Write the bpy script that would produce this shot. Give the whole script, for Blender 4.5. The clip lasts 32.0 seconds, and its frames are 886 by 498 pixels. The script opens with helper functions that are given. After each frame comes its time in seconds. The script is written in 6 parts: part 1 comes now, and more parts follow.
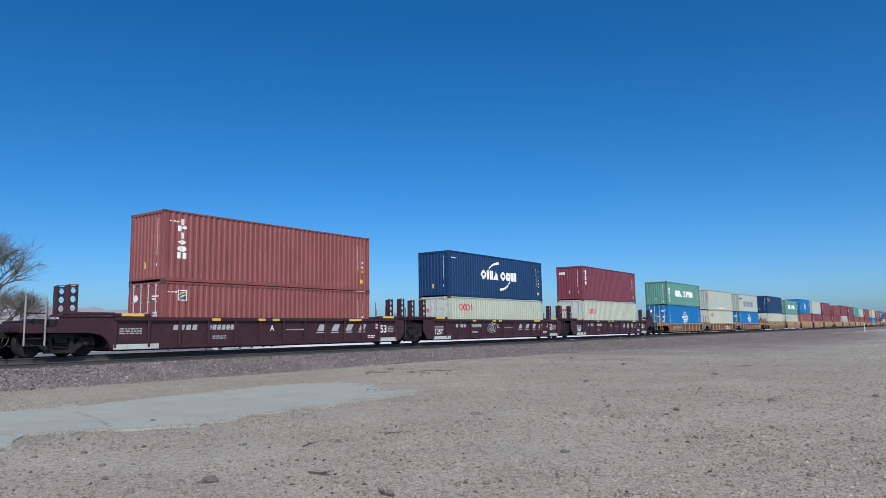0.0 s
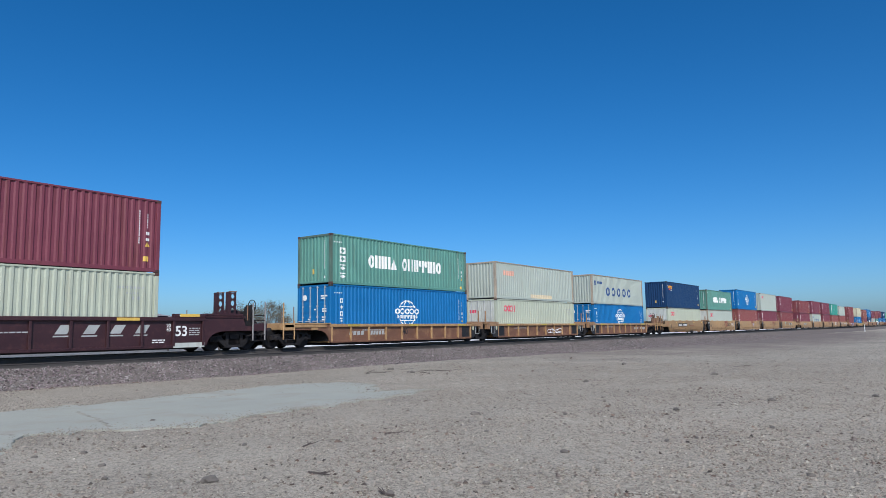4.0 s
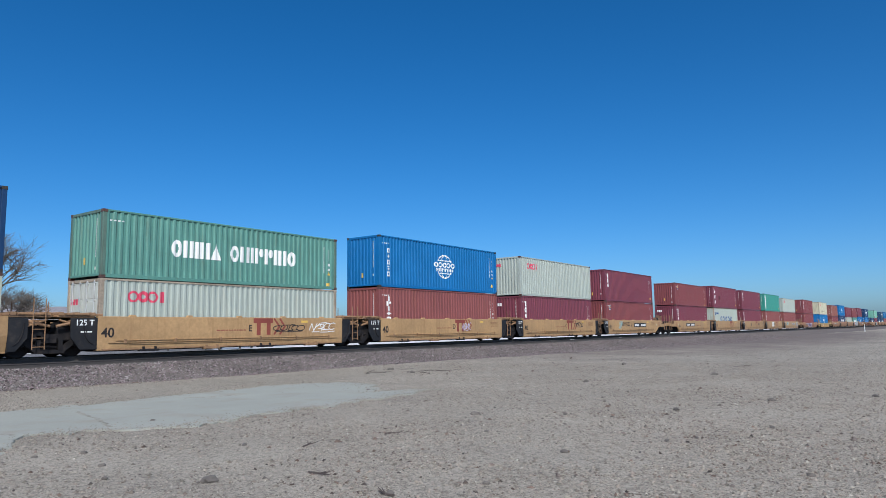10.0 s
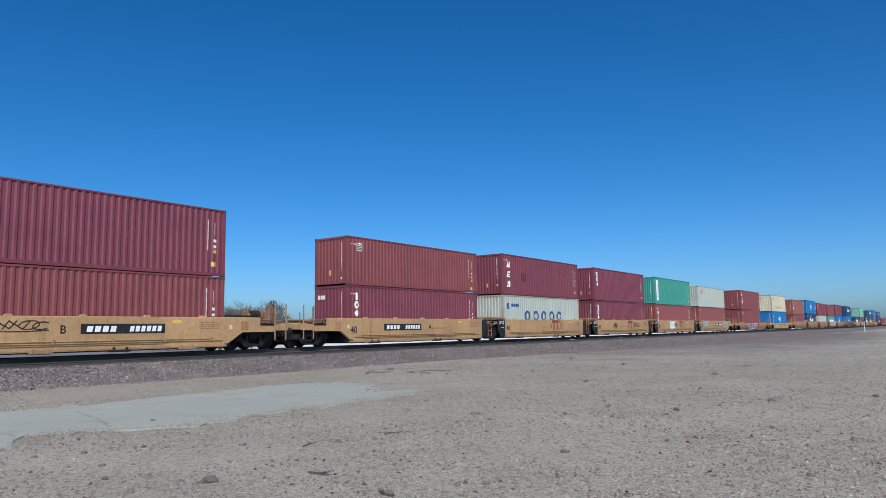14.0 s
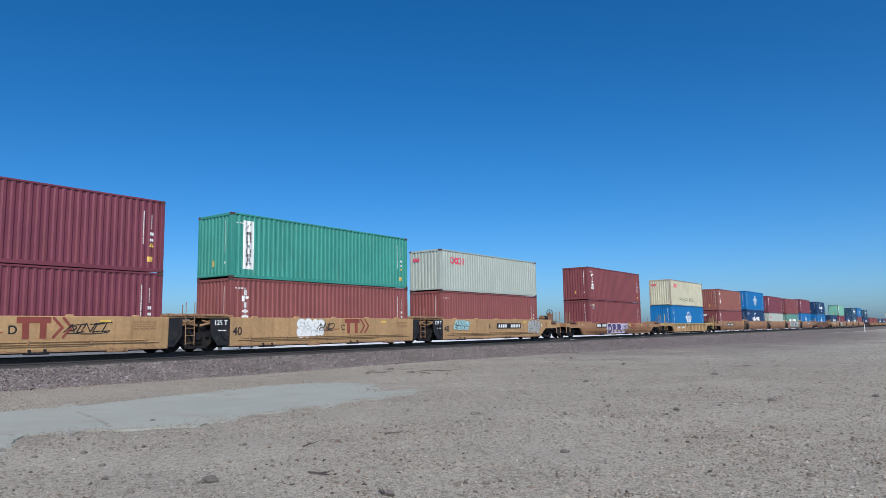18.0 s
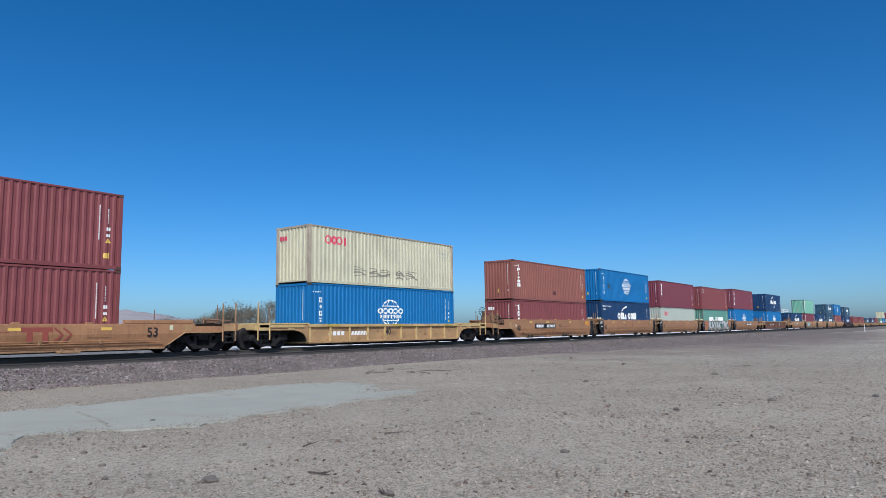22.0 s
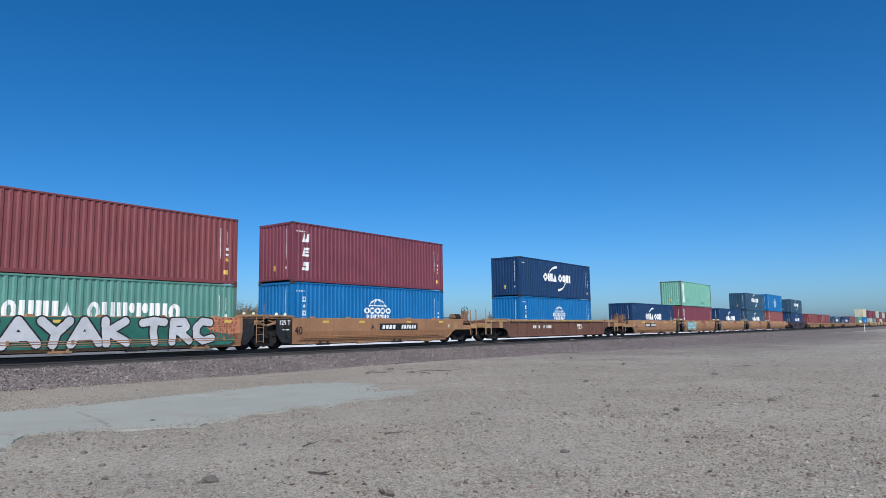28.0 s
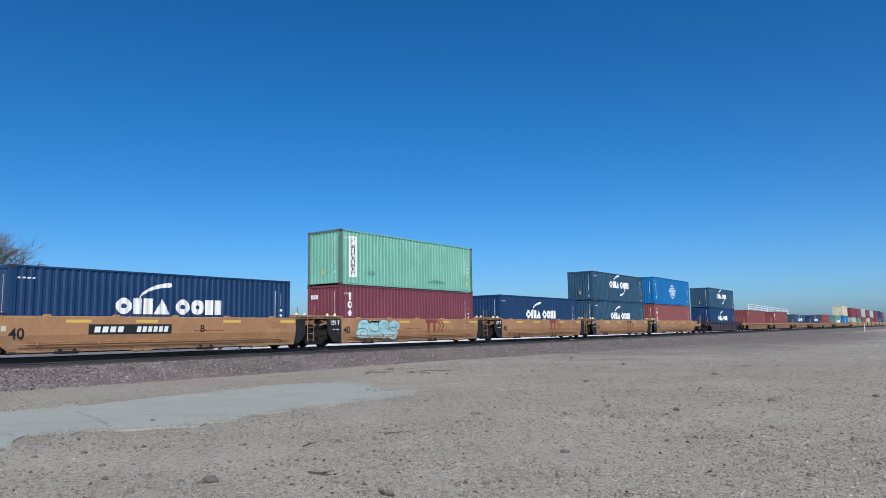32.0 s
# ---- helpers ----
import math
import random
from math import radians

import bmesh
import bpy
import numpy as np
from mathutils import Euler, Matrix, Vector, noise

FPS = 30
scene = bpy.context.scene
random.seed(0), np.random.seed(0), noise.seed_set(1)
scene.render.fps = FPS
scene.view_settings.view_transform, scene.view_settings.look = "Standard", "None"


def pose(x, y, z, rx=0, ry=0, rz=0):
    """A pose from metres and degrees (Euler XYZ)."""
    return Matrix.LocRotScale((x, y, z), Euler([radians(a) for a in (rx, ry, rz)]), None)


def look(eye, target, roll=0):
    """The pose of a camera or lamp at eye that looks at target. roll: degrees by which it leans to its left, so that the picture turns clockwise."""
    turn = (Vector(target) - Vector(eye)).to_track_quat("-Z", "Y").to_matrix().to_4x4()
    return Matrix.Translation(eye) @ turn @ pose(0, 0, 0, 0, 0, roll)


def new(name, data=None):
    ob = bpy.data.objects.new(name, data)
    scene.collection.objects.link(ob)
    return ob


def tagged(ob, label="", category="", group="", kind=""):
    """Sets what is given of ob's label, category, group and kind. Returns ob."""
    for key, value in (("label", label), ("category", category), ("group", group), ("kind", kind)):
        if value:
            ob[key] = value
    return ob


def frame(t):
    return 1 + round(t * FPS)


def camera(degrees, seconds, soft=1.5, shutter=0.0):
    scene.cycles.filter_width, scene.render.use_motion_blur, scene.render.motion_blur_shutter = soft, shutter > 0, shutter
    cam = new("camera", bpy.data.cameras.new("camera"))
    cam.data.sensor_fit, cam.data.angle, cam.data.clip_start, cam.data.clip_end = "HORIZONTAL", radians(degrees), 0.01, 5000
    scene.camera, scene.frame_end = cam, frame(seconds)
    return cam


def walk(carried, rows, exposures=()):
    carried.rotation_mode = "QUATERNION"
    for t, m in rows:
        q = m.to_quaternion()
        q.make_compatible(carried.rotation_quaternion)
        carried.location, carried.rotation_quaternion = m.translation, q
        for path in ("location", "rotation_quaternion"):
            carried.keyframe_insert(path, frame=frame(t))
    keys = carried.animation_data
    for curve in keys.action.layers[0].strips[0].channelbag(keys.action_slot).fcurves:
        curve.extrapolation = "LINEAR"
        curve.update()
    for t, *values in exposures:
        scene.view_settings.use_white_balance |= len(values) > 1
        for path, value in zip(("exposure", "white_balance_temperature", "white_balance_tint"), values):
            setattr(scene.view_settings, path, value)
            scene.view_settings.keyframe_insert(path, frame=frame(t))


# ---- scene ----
from mathutils.geometry import delaunay_2d_cdt

cam = camera(65.04, 32.0, soft=0.6)
EYE = (0.0, 0.0, 1.60)
YAW, PITCH = radians(36.07), radians(6.69)
AIM = (math.cos(YAW) * math.cos(PITCH), math.sin(YAW) * math.cos(PITCH), 1.60 + math.sin(PITCH))
STAND = look(EYE, AIM, -0.873)
walk(cam, [(0, STAND), (32, STAND)])

# ---- light: clear winter sky, sun high behind the viewer's left shoulder ----
SUN_EL, SUN_AZ = 42.0, 224.0
world = bpy.data.worlds.new("sky")
scene.world = world
world.use_nodes = True
wn = world.node_tree.nodes
sky = wn.new("ShaderNodeTexSky")
sky.sky_type, sky.sun_disc = "NISHITA", False
sky.sun_elevation, sky.sun_rotation = radians(SUN_EL), radians(SUN_AZ)
sky.altitude, sky.air_density, sky.dust_density, sky.ozone_density = 0, 0.6, 1.5, 5.0
deep = wn.new("ShaderNodeHueSaturation")
deep.inputs["Saturation"].default_value = 1.30
world.node_tree.links.new(sky.outputs[0], deep.inputs["Color"])
tint = wn.new("ShaderNodeVectorMath")
tint.operation = "MULTIPLY"
tint.inputs[1].default_value = (0.89, 1.0, 0.97)
world.node_tree.links.new(deep.outputs[0], tint.inputs[0])
world.node_tree.links.new(tint.outputs[0], wn["Background"].inputs[0])
wn["Background"].inputs[1].default_value = 0.160
sun = new("sun", bpy.data.lights.new("sun", "SUN"))
sun.data.energy, sun.data.angle, sun.data.color = 3.95, radians(0.53), (1.0, 0.965, 0.91)
away = Vector((math.sin(radians(SUN_AZ)) * math.cos(radians(SUN_EL)), math.cos(radians(SUN_AZ)) * math.cos(radians(SUN_EL)), math.sin(radians(SUN_EL))))
sun.matrix_basis = look(away * 60, (0, 0, 0))
scene.view_settings.exposure = -0.06


# ---- materials ----
def material(name, rgb, rough=0.6, metal=0.0, spots=0.15, scale=1.5, fine=30.0, bump=0.15, stain=None, stain_amount=0.0, streak=False, spec=0.5, island=0.0, other=None):
    """A painted, worn or mineral surface: base colour varied at two scales, stains of their own shape, fine relief."""
    m = bpy.data.materials.new(name)
    m.use_nodes = True
    nt = m.node_tree
    N, L = nt.nodes, nt.links
    p = N["Principled BSDF"]
    tc, info = N.new("ShaderNodeTexCoord"), N.new("ShaderNodeObjectInfo")
    shift = N.new("ShaderNodeVectorMath")
    shift.operation = "MULTIPLY_ADD"
    L.new(info.outputs["Random"], shift.inputs[0])
    shift.inputs[1].default_value = (37.0, 11.0, 23.0)
    L.new(tc.outputs["Object"], shift.inputs[2])

    def tex(sc, detail, squash=None):
        src = shift.outputs[0]
        if squash:
            mp = N.new("ShaderNodeMapping")
            mp.inputs["Scale"].default_value = squash
            L.new(src, mp.inputs[0])
            src = mp.outputs[0]
        n = N.new("ShaderNodeTexNoise")
        n.inputs["Scale"].default_value, n.inputs["Detail"].default_value = sc, detail
        n.inputs["Roughness"].default_value = 0.62
        L.new(src, n.inputs["Vector"])
        return n.outputs["Fac"]

    def ramp(fac, lo, hi, a, b):
        r = N.new("ShaderNodeMapRange")
        r.inputs[1].default_value, r.inputs[2].default_value, r.inputs[3].default_value, r.inputs[4].default_value = lo, hi, a, b
        L.new(fac, r.inputs[0])
        return r.outputs[0]

    def times(a, b):
        n = N.new("ShaderNodeMath")
        n.operation = "MULTIPLY"
        L.new(a, n.inputs[0])
        L.new(b, n.inputs[1])
        return n.outputs[0]

    big, small = tex(scale, 4), tex(fine, 3)
    val = times(ramp(big, 0.3, 0.7, 1 - spots, 1 + spots), ramp(small, 0.3, 0.7, 1 - spots * 0.7, 1 + spots * 0.7))
    if island:
        geo = N.new("ShaderNodeNewGeometry")
        val = times(val, ramp(geo.outputs["Random Per Island"], 0, 1, 1 - island, 1 + island))
    hsv = N.new("ShaderNodeHueSaturation")
    hsv.inputs["Color"].default_value = (*rgb, 1)
    L.new(val, hsv.inputs["Value"])
    col = hsv.outputs[0]
    if other:
        geo, swap = N.new("ShaderNodeNewGeometry"), N.new("ShaderNodeMath")
        swap.operation = "PINGPONG"
        L.new(geo.outputs["Random Per Island"], swap.inputs[0])
        swap.inputs[1].default_value = 0.13
        blend, second = N.new("ShaderNodeMix"), N.new("ShaderNodeHueSaturation")
        blend.data_type = "RGBA"
        second.inputs["Color"].default_value = (*other, 1)
        L.new(val, second.inputs["Value"])
        L.new(ramp(swap.outputs[0], 0.02, 0.11, 0.0, 1.0), blend.inputs[0])
        L.new(col, blend.inputs[6])
        L.new(second.outputs[0], blend.inputs[7])
        col = blend.outputs[2]
    if stain:
        mix = N.new("ShaderNodeMix")
        mix.data_type = "RGBA"
        f = tex(1.0, 5, (5.0, 5.0, 0.45)) if streak else tex(scale * 2.3, 5)
        L.new(ramp(f, 0.52, 0.78, 0.0, stain_amount), mix.inputs[0])
        L.new(col, mix.inputs[6])
        mix.inputs[7].default_value = (*stain, 1)
        col = mix.outputs[2]
    L.new(col, p.inputs["Base Color"])
    L.new(ramp(big, 0.3, 0.7, max(rough - 0.1, 0.02), min(rough + 0.12, 1)), p.inputs["Roughness"])
    p.inputs["Metallic"].default_value = metal
    p.inputs["Specular IOR Level"].default_value = spec
    if bump:
        b = N.new("ShaderNodeBump")
        b.inputs["Strength"].default_value, b.inputs["Distance"].default_value = bump, 0.01
        L.new(small, b.inputs["Height"])
        L.new(b.outputs[0], p.inputs["Normal"])
    return m


RUST = (0.12, 0.045, 0.02)
DUST = (0.30, 0.22, 0.16)


def paint(name, rgb, spots=0.10, amount=0.45, stain=RUST, rough=0.5):
    return material(name, rgb, rough, 0, spots, 0.7, 14, 0.08, stain, amount, True, 0.4)


PAINT = {
    "brick": paint("brick_red_paint", (0.232, 0.072, 0.070)),
    "salmon": paint("faded_brick_paint", (0.250, 0.092, 0.074)),
    "red": paint("red_brown_paint", (0.200, 0.054, 0.060)),
    "maroon": paint("maroon_paint", (0.172, 0.042, 0.064)),
    "navy": paint("navy_paint", (0.006, 0.038, 0.112), 0.12, 0.15, (0.05, 0.09, 0.17)),
    "slate": paint("faded_slate_blue_paint", (0.020, 0.068, 0.122), 0.14, 0.3, (0.16, 0.19, 0.22)),
    "blue": paint("bright_blue_paint", (0.0015, 0.138, 0.370), 0.08, 0.25, (0.02, 0.06, 0.16)),
    "sea": paint("sea_green_paint", (0.100, 0.262, 0.222), 0.1, 0.35),
    "jade": paint("jade_green_paint", (0.042, 0.265, 0.218), 0.1, 0.3, (0.10, 0.16, 0.11)),
    "mint": paint("mint_green_paint", (0.175, 0.425, 0.330), 0.1, 0.3, (0.10, 0.25, 0.14)),
    "white": paint("off_white_paint", (0.415, 0.452, 0.368), 0.06, 0.4, (0.30, 0.27, 0.20)),
    "bright": paint("clean_white_paint", (0.378, 0.428, 0.388), 0.06, 0.35, (0.33, 0.28, 0.22)),
    "cream": paint("cream_paint", (0.520, 0.500, 0.370), 0.1, 0.55, (0.22, 0.19, 0.14)),
}
CASTRUST = paint("dark_rusty_casting", (0.085, 0.045, 0.040), 0.25, 0.7)
GREENRUST = paint("worn_green_post_paint", (0.095, 0.165, 0.135), 0.2, 0.6)
POST_RUST = paint("rusty_frame_paint", (0.36, 0.30, 0.235), 0.25, 0.7)
WHITE = material("white_lettering", (0.78, 0.79, 0.78), 0.55, spots=0.06)
PINK = material("rose_red_lettering", (0.66, 0.06, 0.12), 0.55, spots=0.1)
FADED = material("faded_pink_lettering", (0.68, 0.36, 0.27), 0.6, spots=0.15)
INK = material("dark_blue_lettering", (0.018, 0.065, 0.21), 0.55, spots=0.1)
ORANGE = material("orange_lettering", (0.80, 0.34, 0.02), 0.55, spots=0.08)
YELLOW = material("yellow_marking", (0.70, 0.46, 0.10), 0.5, spots=0.1)
BLACK = material("black_paint", (0.012, 0.012, 0.014), 0.55, spots=0.3, stain=DUST, stain_amount=0.12)
GREYTEXT = material("grey_lettering", (0.38, 0.40, 0.40), 0.6, spots=0.1)
DOORGREY = material("pale_grey_door", (0.50, 0.53, 0.50), 0.5, spots=0.08, stain=RUST, stain_amount=0.4, streak=True)
ROD = material("galvanised_rod", (0.55, 0.56, 0.56), 0.4, 0.4, spots=0.12)
TAN = material("tan_well_paint", (0.425, 0.265, 0.128), 0.55, spots=0.17, scale=0.5, fine=7, stain=(0.22, 0.11, 0.05), stain_amount=0.6, streak=True)
AMBER = material("amber_well_paint", (0.335, 0.172, 0.088), 0.55, spots=0.16, scale=0.5, fine=7, stain=(0.20, 0.085, 0.04), stain_amount=0.65, streak=True)
HONEY = material("honey_tan_well_paint", (0.330, 0.205, 0.100), 0.55, spots=0.16, scale=0.5, fine=7, stain=(0.19, 0.10, 0.045), stain_amount=0.6, streak=True)
PATCHY = material("patched_well_paint", (0.37, 0.195, 0.095), 0.55, spots=0.12, scale=0.45, fine=6, stain=(0.46, 0.31, 0.18), stain_amount=0.8)
OCHRE = material("ochre_chord_paint", (0.385, 0.235, 0.115), 0.6, spots=0.18, scale=1.2, stain=(0.13, 0.06, 0.035), stain_amount=0.9)
BROWN = material("brown_web_paint", (0.158, 0.074, 0.046), 0.6, spots=0.2, scale=0.8, stain=(0.36, 0.20, 0.10), stain_amount=0.75)
OXIDE = material("oxide_brown_web", (0.140, 0.064, 0.043), 0.6, spots=0.2, scale=0.8, stain=(0.21, 0.115, 0.07), stain_amount=0.6)
WINE = material("dark_wine_well_paint", (0.041, 0.0140, 0.0185), 0.5, spots=0.14, stain=(0.13, 0.05, 0.045), stain_amount=0.4)
SOOT = material("sooty_cast_steel", (0.017, 0.016, 0.018), 0.75, 0.0, spots=0.35, stain=(0.085, 0.065, 0.055), stain_amount=0.4, spec=0.25)
TREAD = material("worn_steel", (0.22, 0.21, 0.20), 0.45, 0.9, spots=0.15)
RAILRUST = material("rusty_rail_side", (0.062, 0.056, 0.054), 0.75, 0.0, spots=0.2)
TIEWOOD = material("weathered_tie_timber", (0.075, 0.073, 0.073), 0.9, spots=0.3)
STRAW = material("straw_yellow_chord_paint", (0.50, 0.355, 0.165), 0.6, spots=0.15, scale=1.2, stain=(0.16, 0.09, 0.05), stain_amount=0.7)
RUSTTAN = material("rust_stained_tan_paint", (0.29, 0.170, 0.092), 0.65, spots=0.25, scale=2.2, stain=(0.07, 0.035, 0.022), stain_amount=0.95)
DULLYELLOW = material("dirty_yellow_marking", (0.42, 0.31, 0.07), 0.6, spots=0.25, stain=(0.2, 0.12, 0.06), stain_amount=0.6)
PURPLE = material("purple_spray_paint", (0.075, 0.05, 0.15), 0.6, spots=0.15)
AQUA = material("pale_aqua_spray_paint", (0.33, 0.56, 0.58), 0.6, spots=0.2)
LILAC = material("pale_lilac_spray_paint", (0.50, 0.47, 0.60), 0.6, spots=0.15)
FOREST = material("dark_green_spray_paint", (0.02, 0.13, 0.10), 0.6, spots=0.25)
RODRUST = material("rust_brown_rod", (0.20, 0.11, 0.07), 0.7, spots=0.25)
RUSTSIGN = material("red_brown_lettering", (0.24, 0.055, 0.04), 0.6, spots=0.2)


# ---- mesh helpers ----
class Shape:
    """Collects faces of one part."""

    def __init__(self):
        self.v, self.f = [], []

    def add(self, verts, faces):
        n = len(self.v)
        self.v += [tuple(p) for p in verts]
        self.f += [tuple(n + i for i in q) for q in faces]
        return self

    def box(self, x0, x1, y0, y1, z0, z1, b=0.0):
        lo, hi = (x0, y0, z0), (x1, y1, z1)
        if b <= 0:
            vs = [(x, y, z) for z in (z0, z1) for y in (y0, y1) for x in (x0, x1)]
            return self.add(vs, [(0, 2, 3, 1), (4, 5, 7, 6), (0, 1, 5, 4), (2, 6, 7, 3), (0, 4, 6, 2), (1, 3, 7, 5)])
        size = [hi[i] - lo[i] for i in range(3)]
        k = size.index(max(size))
        i, j = [(1, 2), (2, 0), (0, 1)][k]
        a0, a1, c0, c1 = lo[i], hi[i], lo[j], hi[j]
        b = min(b, 0.4 * min(a1 - a0, c1 - c0))
        ring = [(a0 + b, c0), (a1 - b, c0), (a1, c0 + b), (a1, c1 - b), (a1 - b, c1), (a0 + b, c1), (a0, c1 - b), (a0, c0 + b)]
        vs = []
        for e in (lo[k], hi[k]):
            for a, c in ring:
                p = [0, 0, 0]
                p[k], p[i], p[j] = e, a, c
                vs.append(p)
        fs = [(n, (n + 1) % 8, 8 + (n + 1) % 8, 8 + n) for n in range(8)]
        return self.add(vs, fs + [tuple(range(7, -1, -1)), tuple(range(8, 16))])

    def rod(self, p, q, r, n=8, r2=None):
        p, q = Vector(p), Vector(q)
        r2 = r if r2 is None else r2
        m = (q - p).to_track_quat("Z", "Y").to_matrix()
        vs = []
        for c, rad in ((p, r), (q, r2)):
            vs += [c + m @ Vector((rad * math.cos(2 * math.pi * k / n), rad * math.sin(2 * math.pi * k / n), 0)) for k in range(n)]
        fs = [(k, (k + 1) % n, n + (k + 1) % n, n + k) for k in range(n)]
        return self.add(vs, fs + [tuple(range(n - 1, -1, -1)), tuple(range(n, 2 * n))])

    def plate(self, outline, y0, y1):
        """An outline in x and z, counterclockwise seen from -y, from y0 to y1."""
        n = len(outline)
        vs = [(x, y0, z) for x, z in outline] + [(x, y1, z) for x, z in outline]
        fs = [(k, n + k, n + (k + 1) % n, (k + 1) % n) for k in range(n)]
        return self.add(vs, fs + [tuple(range(n)), tuple(range(2 * n - 1, n - 1, -1))])

    def bar(self, section, x0, x1):
        """A section in y and z, drawn out along x."""
        n = len(section)
        vs = [(x0, y, z) for y, z in section] + [(x1, y, z) for y, z in section]
        fs = [(k, (k + 1) % n, n + (k + 1) % n, n + k) for k in range(n)]
        return self.add(vs, fs + [tuple(range(n - 1, -1, -1)), tuple(range(n, 2 * n))])

    def lathe(self, profile, centre, n=24):
        """A profile of (radius, y) turned about the y axis."""
        cx, cy, cz = centre
        vs = [(cx + r * math.cos(2 * math.pi * k / n), cy + y, cz + r * math.sin(2 * math.pi * k / n)) for r, y in profile for k in range(n)]
        fs = [(a * n + k, a * n + (k + 1) % n, (a + 1) * n + (k + 1) % n, (a + 1) * n + k) for a in range(len(profile) - 1) for k in range(n)]
        return self.add(vs, fs)

    def mesh(self, name, smooth=False):
        me = bpy.data.meshes.new(name)
        me.from_pydata(self.v, [], self.f)
        bm = bmesh.new()
        bm.from_mesh(me)
        bmesh.ops.recalc_face_normals(bm, faces=bm.faces[:])
        bm.to_mesh(me)
        bm.free()
        if smooth:
            me.polygons.foreach_set("use_smooth", [True] * len(me.polygons))
        me.materials.append(None)
        return me


def put(name, me, mat, parent=None, at=(0, 0, 0), label="", turn=(0, 0, 0)):
    """One object on a mesh that may be shared, with a material of its own."""
    ob = new(name, me)
    ob.parent = parent
    ob.matrix_basis = pose(*at, *turn)
    ob.material_slots[0].link = "OBJECT"
    ob.material_slots[0].material = mat
    return tagged(ob, label) if label else ob


def part(name, shape, mat, parent, label="", at=(0, 0, 0), smooth=False):
    return put(name, shape.mesh(name, smooth), mat, parent, at, label)


KEPT = {}


def kept(key, build):
    if key not in KEPT:
        KEPT[key] = build()
    return KEPT[key]


FONT = bpy.data.curves.new("lettering", "FONT")
FONT_OB = bpy.data.objects.new("lettering", FONT)


def letters(text, height, bold=0.0, lean=0.0):
    """Text as a mesh in x and z, its lower left corner at the origin, facing -y."""

    def build():
        FONT.body, FONT.size, FONT.offset, FONT.shear, FONT.extrude = text, 1.0, bold, lean, 0.0
        scene.collection.objects.link(FONT_OB)
        bpy.context.view_layer.update()
        dep = bpy.context.evaluated_depsgraph_get()
        me = bpy.data.meshes.new_from_object(FONT_OB.evaluated_get(dep))
        scene.collection.objects.unlink(FONT_OB)
        co = np.empty(len(me.vertices) * 3)
        me.vertices.foreach_get("co", co)
        co = co.reshape(-1, 3)
        lo, hi = co.min(0), co.max(0)
        k = height / (hi[1] - lo[1])
        out = np.stack([(co[:, 0] - lo[0]) * k, co[:, 2] * 0, (co[:, 1] - lo[1]) * k], -1)
        me.vertices.foreach_set("co", out.ravel())
        me.materials.clear()
        me.materials.append(None)
        me.update()
        return me

    return kept(("text", text, height, bold, lean), build)


# ---- setting: desert ground, ballast, track ----
TRACK_Y, RAIL_Z = 26.45, 0.87


def height(x, y):
    """Ground: nearly level gravel flat, a low bank beside the line far off."""
    base = 0.05 * noise.noise((x * 0.11, y * 0.11, 2.0)) + 0.02 * noise.noise((x * 0.6, y * 0.6, 5.0))
    base *= 1 - math.exp(-(((x - 7) / 12) ** 2) ** 2 - (((y - 14) / 5.5) ** 2) ** 2)
    bank = 0.30 * math.exp(-(((x - 140) / 26) ** 2)) * math.exp(-(((y - 11.5) / 5.0) ** 2))
    return base + bank


SPILL = (97.0, 17.0, 58.0, 10.5)
GROUND = material("pale_desert_gravel", (0.308, 0.279, 0.236), 0.95, spots=0.13, scale=0.22, fine=26, bump=0.5, stain=(0.205, 0.188, 0.168), stain_amount=0.6, spec=0.1)
gn, gl = GROUND.node_tree.nodes, GROUND.node_tree.links
gtc = gn.new("ShaderNodeTexCoord")
gcol = gn["Principled BSDF"].inputs["Base Color"].links[0].from_socket
grelief = gn.new("ShaderNodeMath")
grelief.operation = "MULTIPLY_ADD"
grelief.inputs[1].default_value = 1.0
for k, (size, start, lo) in enumerate(((13.0, 0.80, 0.84), (24.0, 0.74, 0.72), (44.0, 0.66, 0.64), (90.0, 0.5, 0.60))):
    pebble = gn.new("ShaderNodeTexVoronoi")
    pebble.inputs["Scale"].default_value = size
    gl.new(gtc.outputs["Object"], pebble.inputs["Vector"])
    grey = gn.new("ShaderNodeSeparateColor")
    gl.new(pebble.outputs["Color"], grey.inputs[0])
    span = gn.new("ShaderNodeMapRange")
    span.inputs[1].default_value, span.inputs[3].default_value, span.inputs[4].default_value = start, 1.07, lo
    gl.new(grey.outputs[0], span.inputs[0])
    tone = gn.new("ShaderNodeHueSaturation")
    gl.new(span.outputs[0], tone.inputs["Value"])
    gl.new(gcol, tone.inputs["Color"])
    gcol = tone.outputs[0]
    if k in (1, 3):
        gl.new(pebble.outputs["Distance"], grelief.inputs[k - 1])
axes = gn.new("ShaderNodeSeparateXYZ")
gl.new(gtc.outputs["Object"], axes.inputs[0])


def ground_math(op, a, b):
    n = gn.new("ShaderNodeMath")
    n.operation = op
    for k, v in enumerate((a, b)):
        if isinstance(v, (int, float)):
            n.inputs[k].default_value = v
        else:
            gl.new(v, n.inputs[k])
    return n.outputs[0]


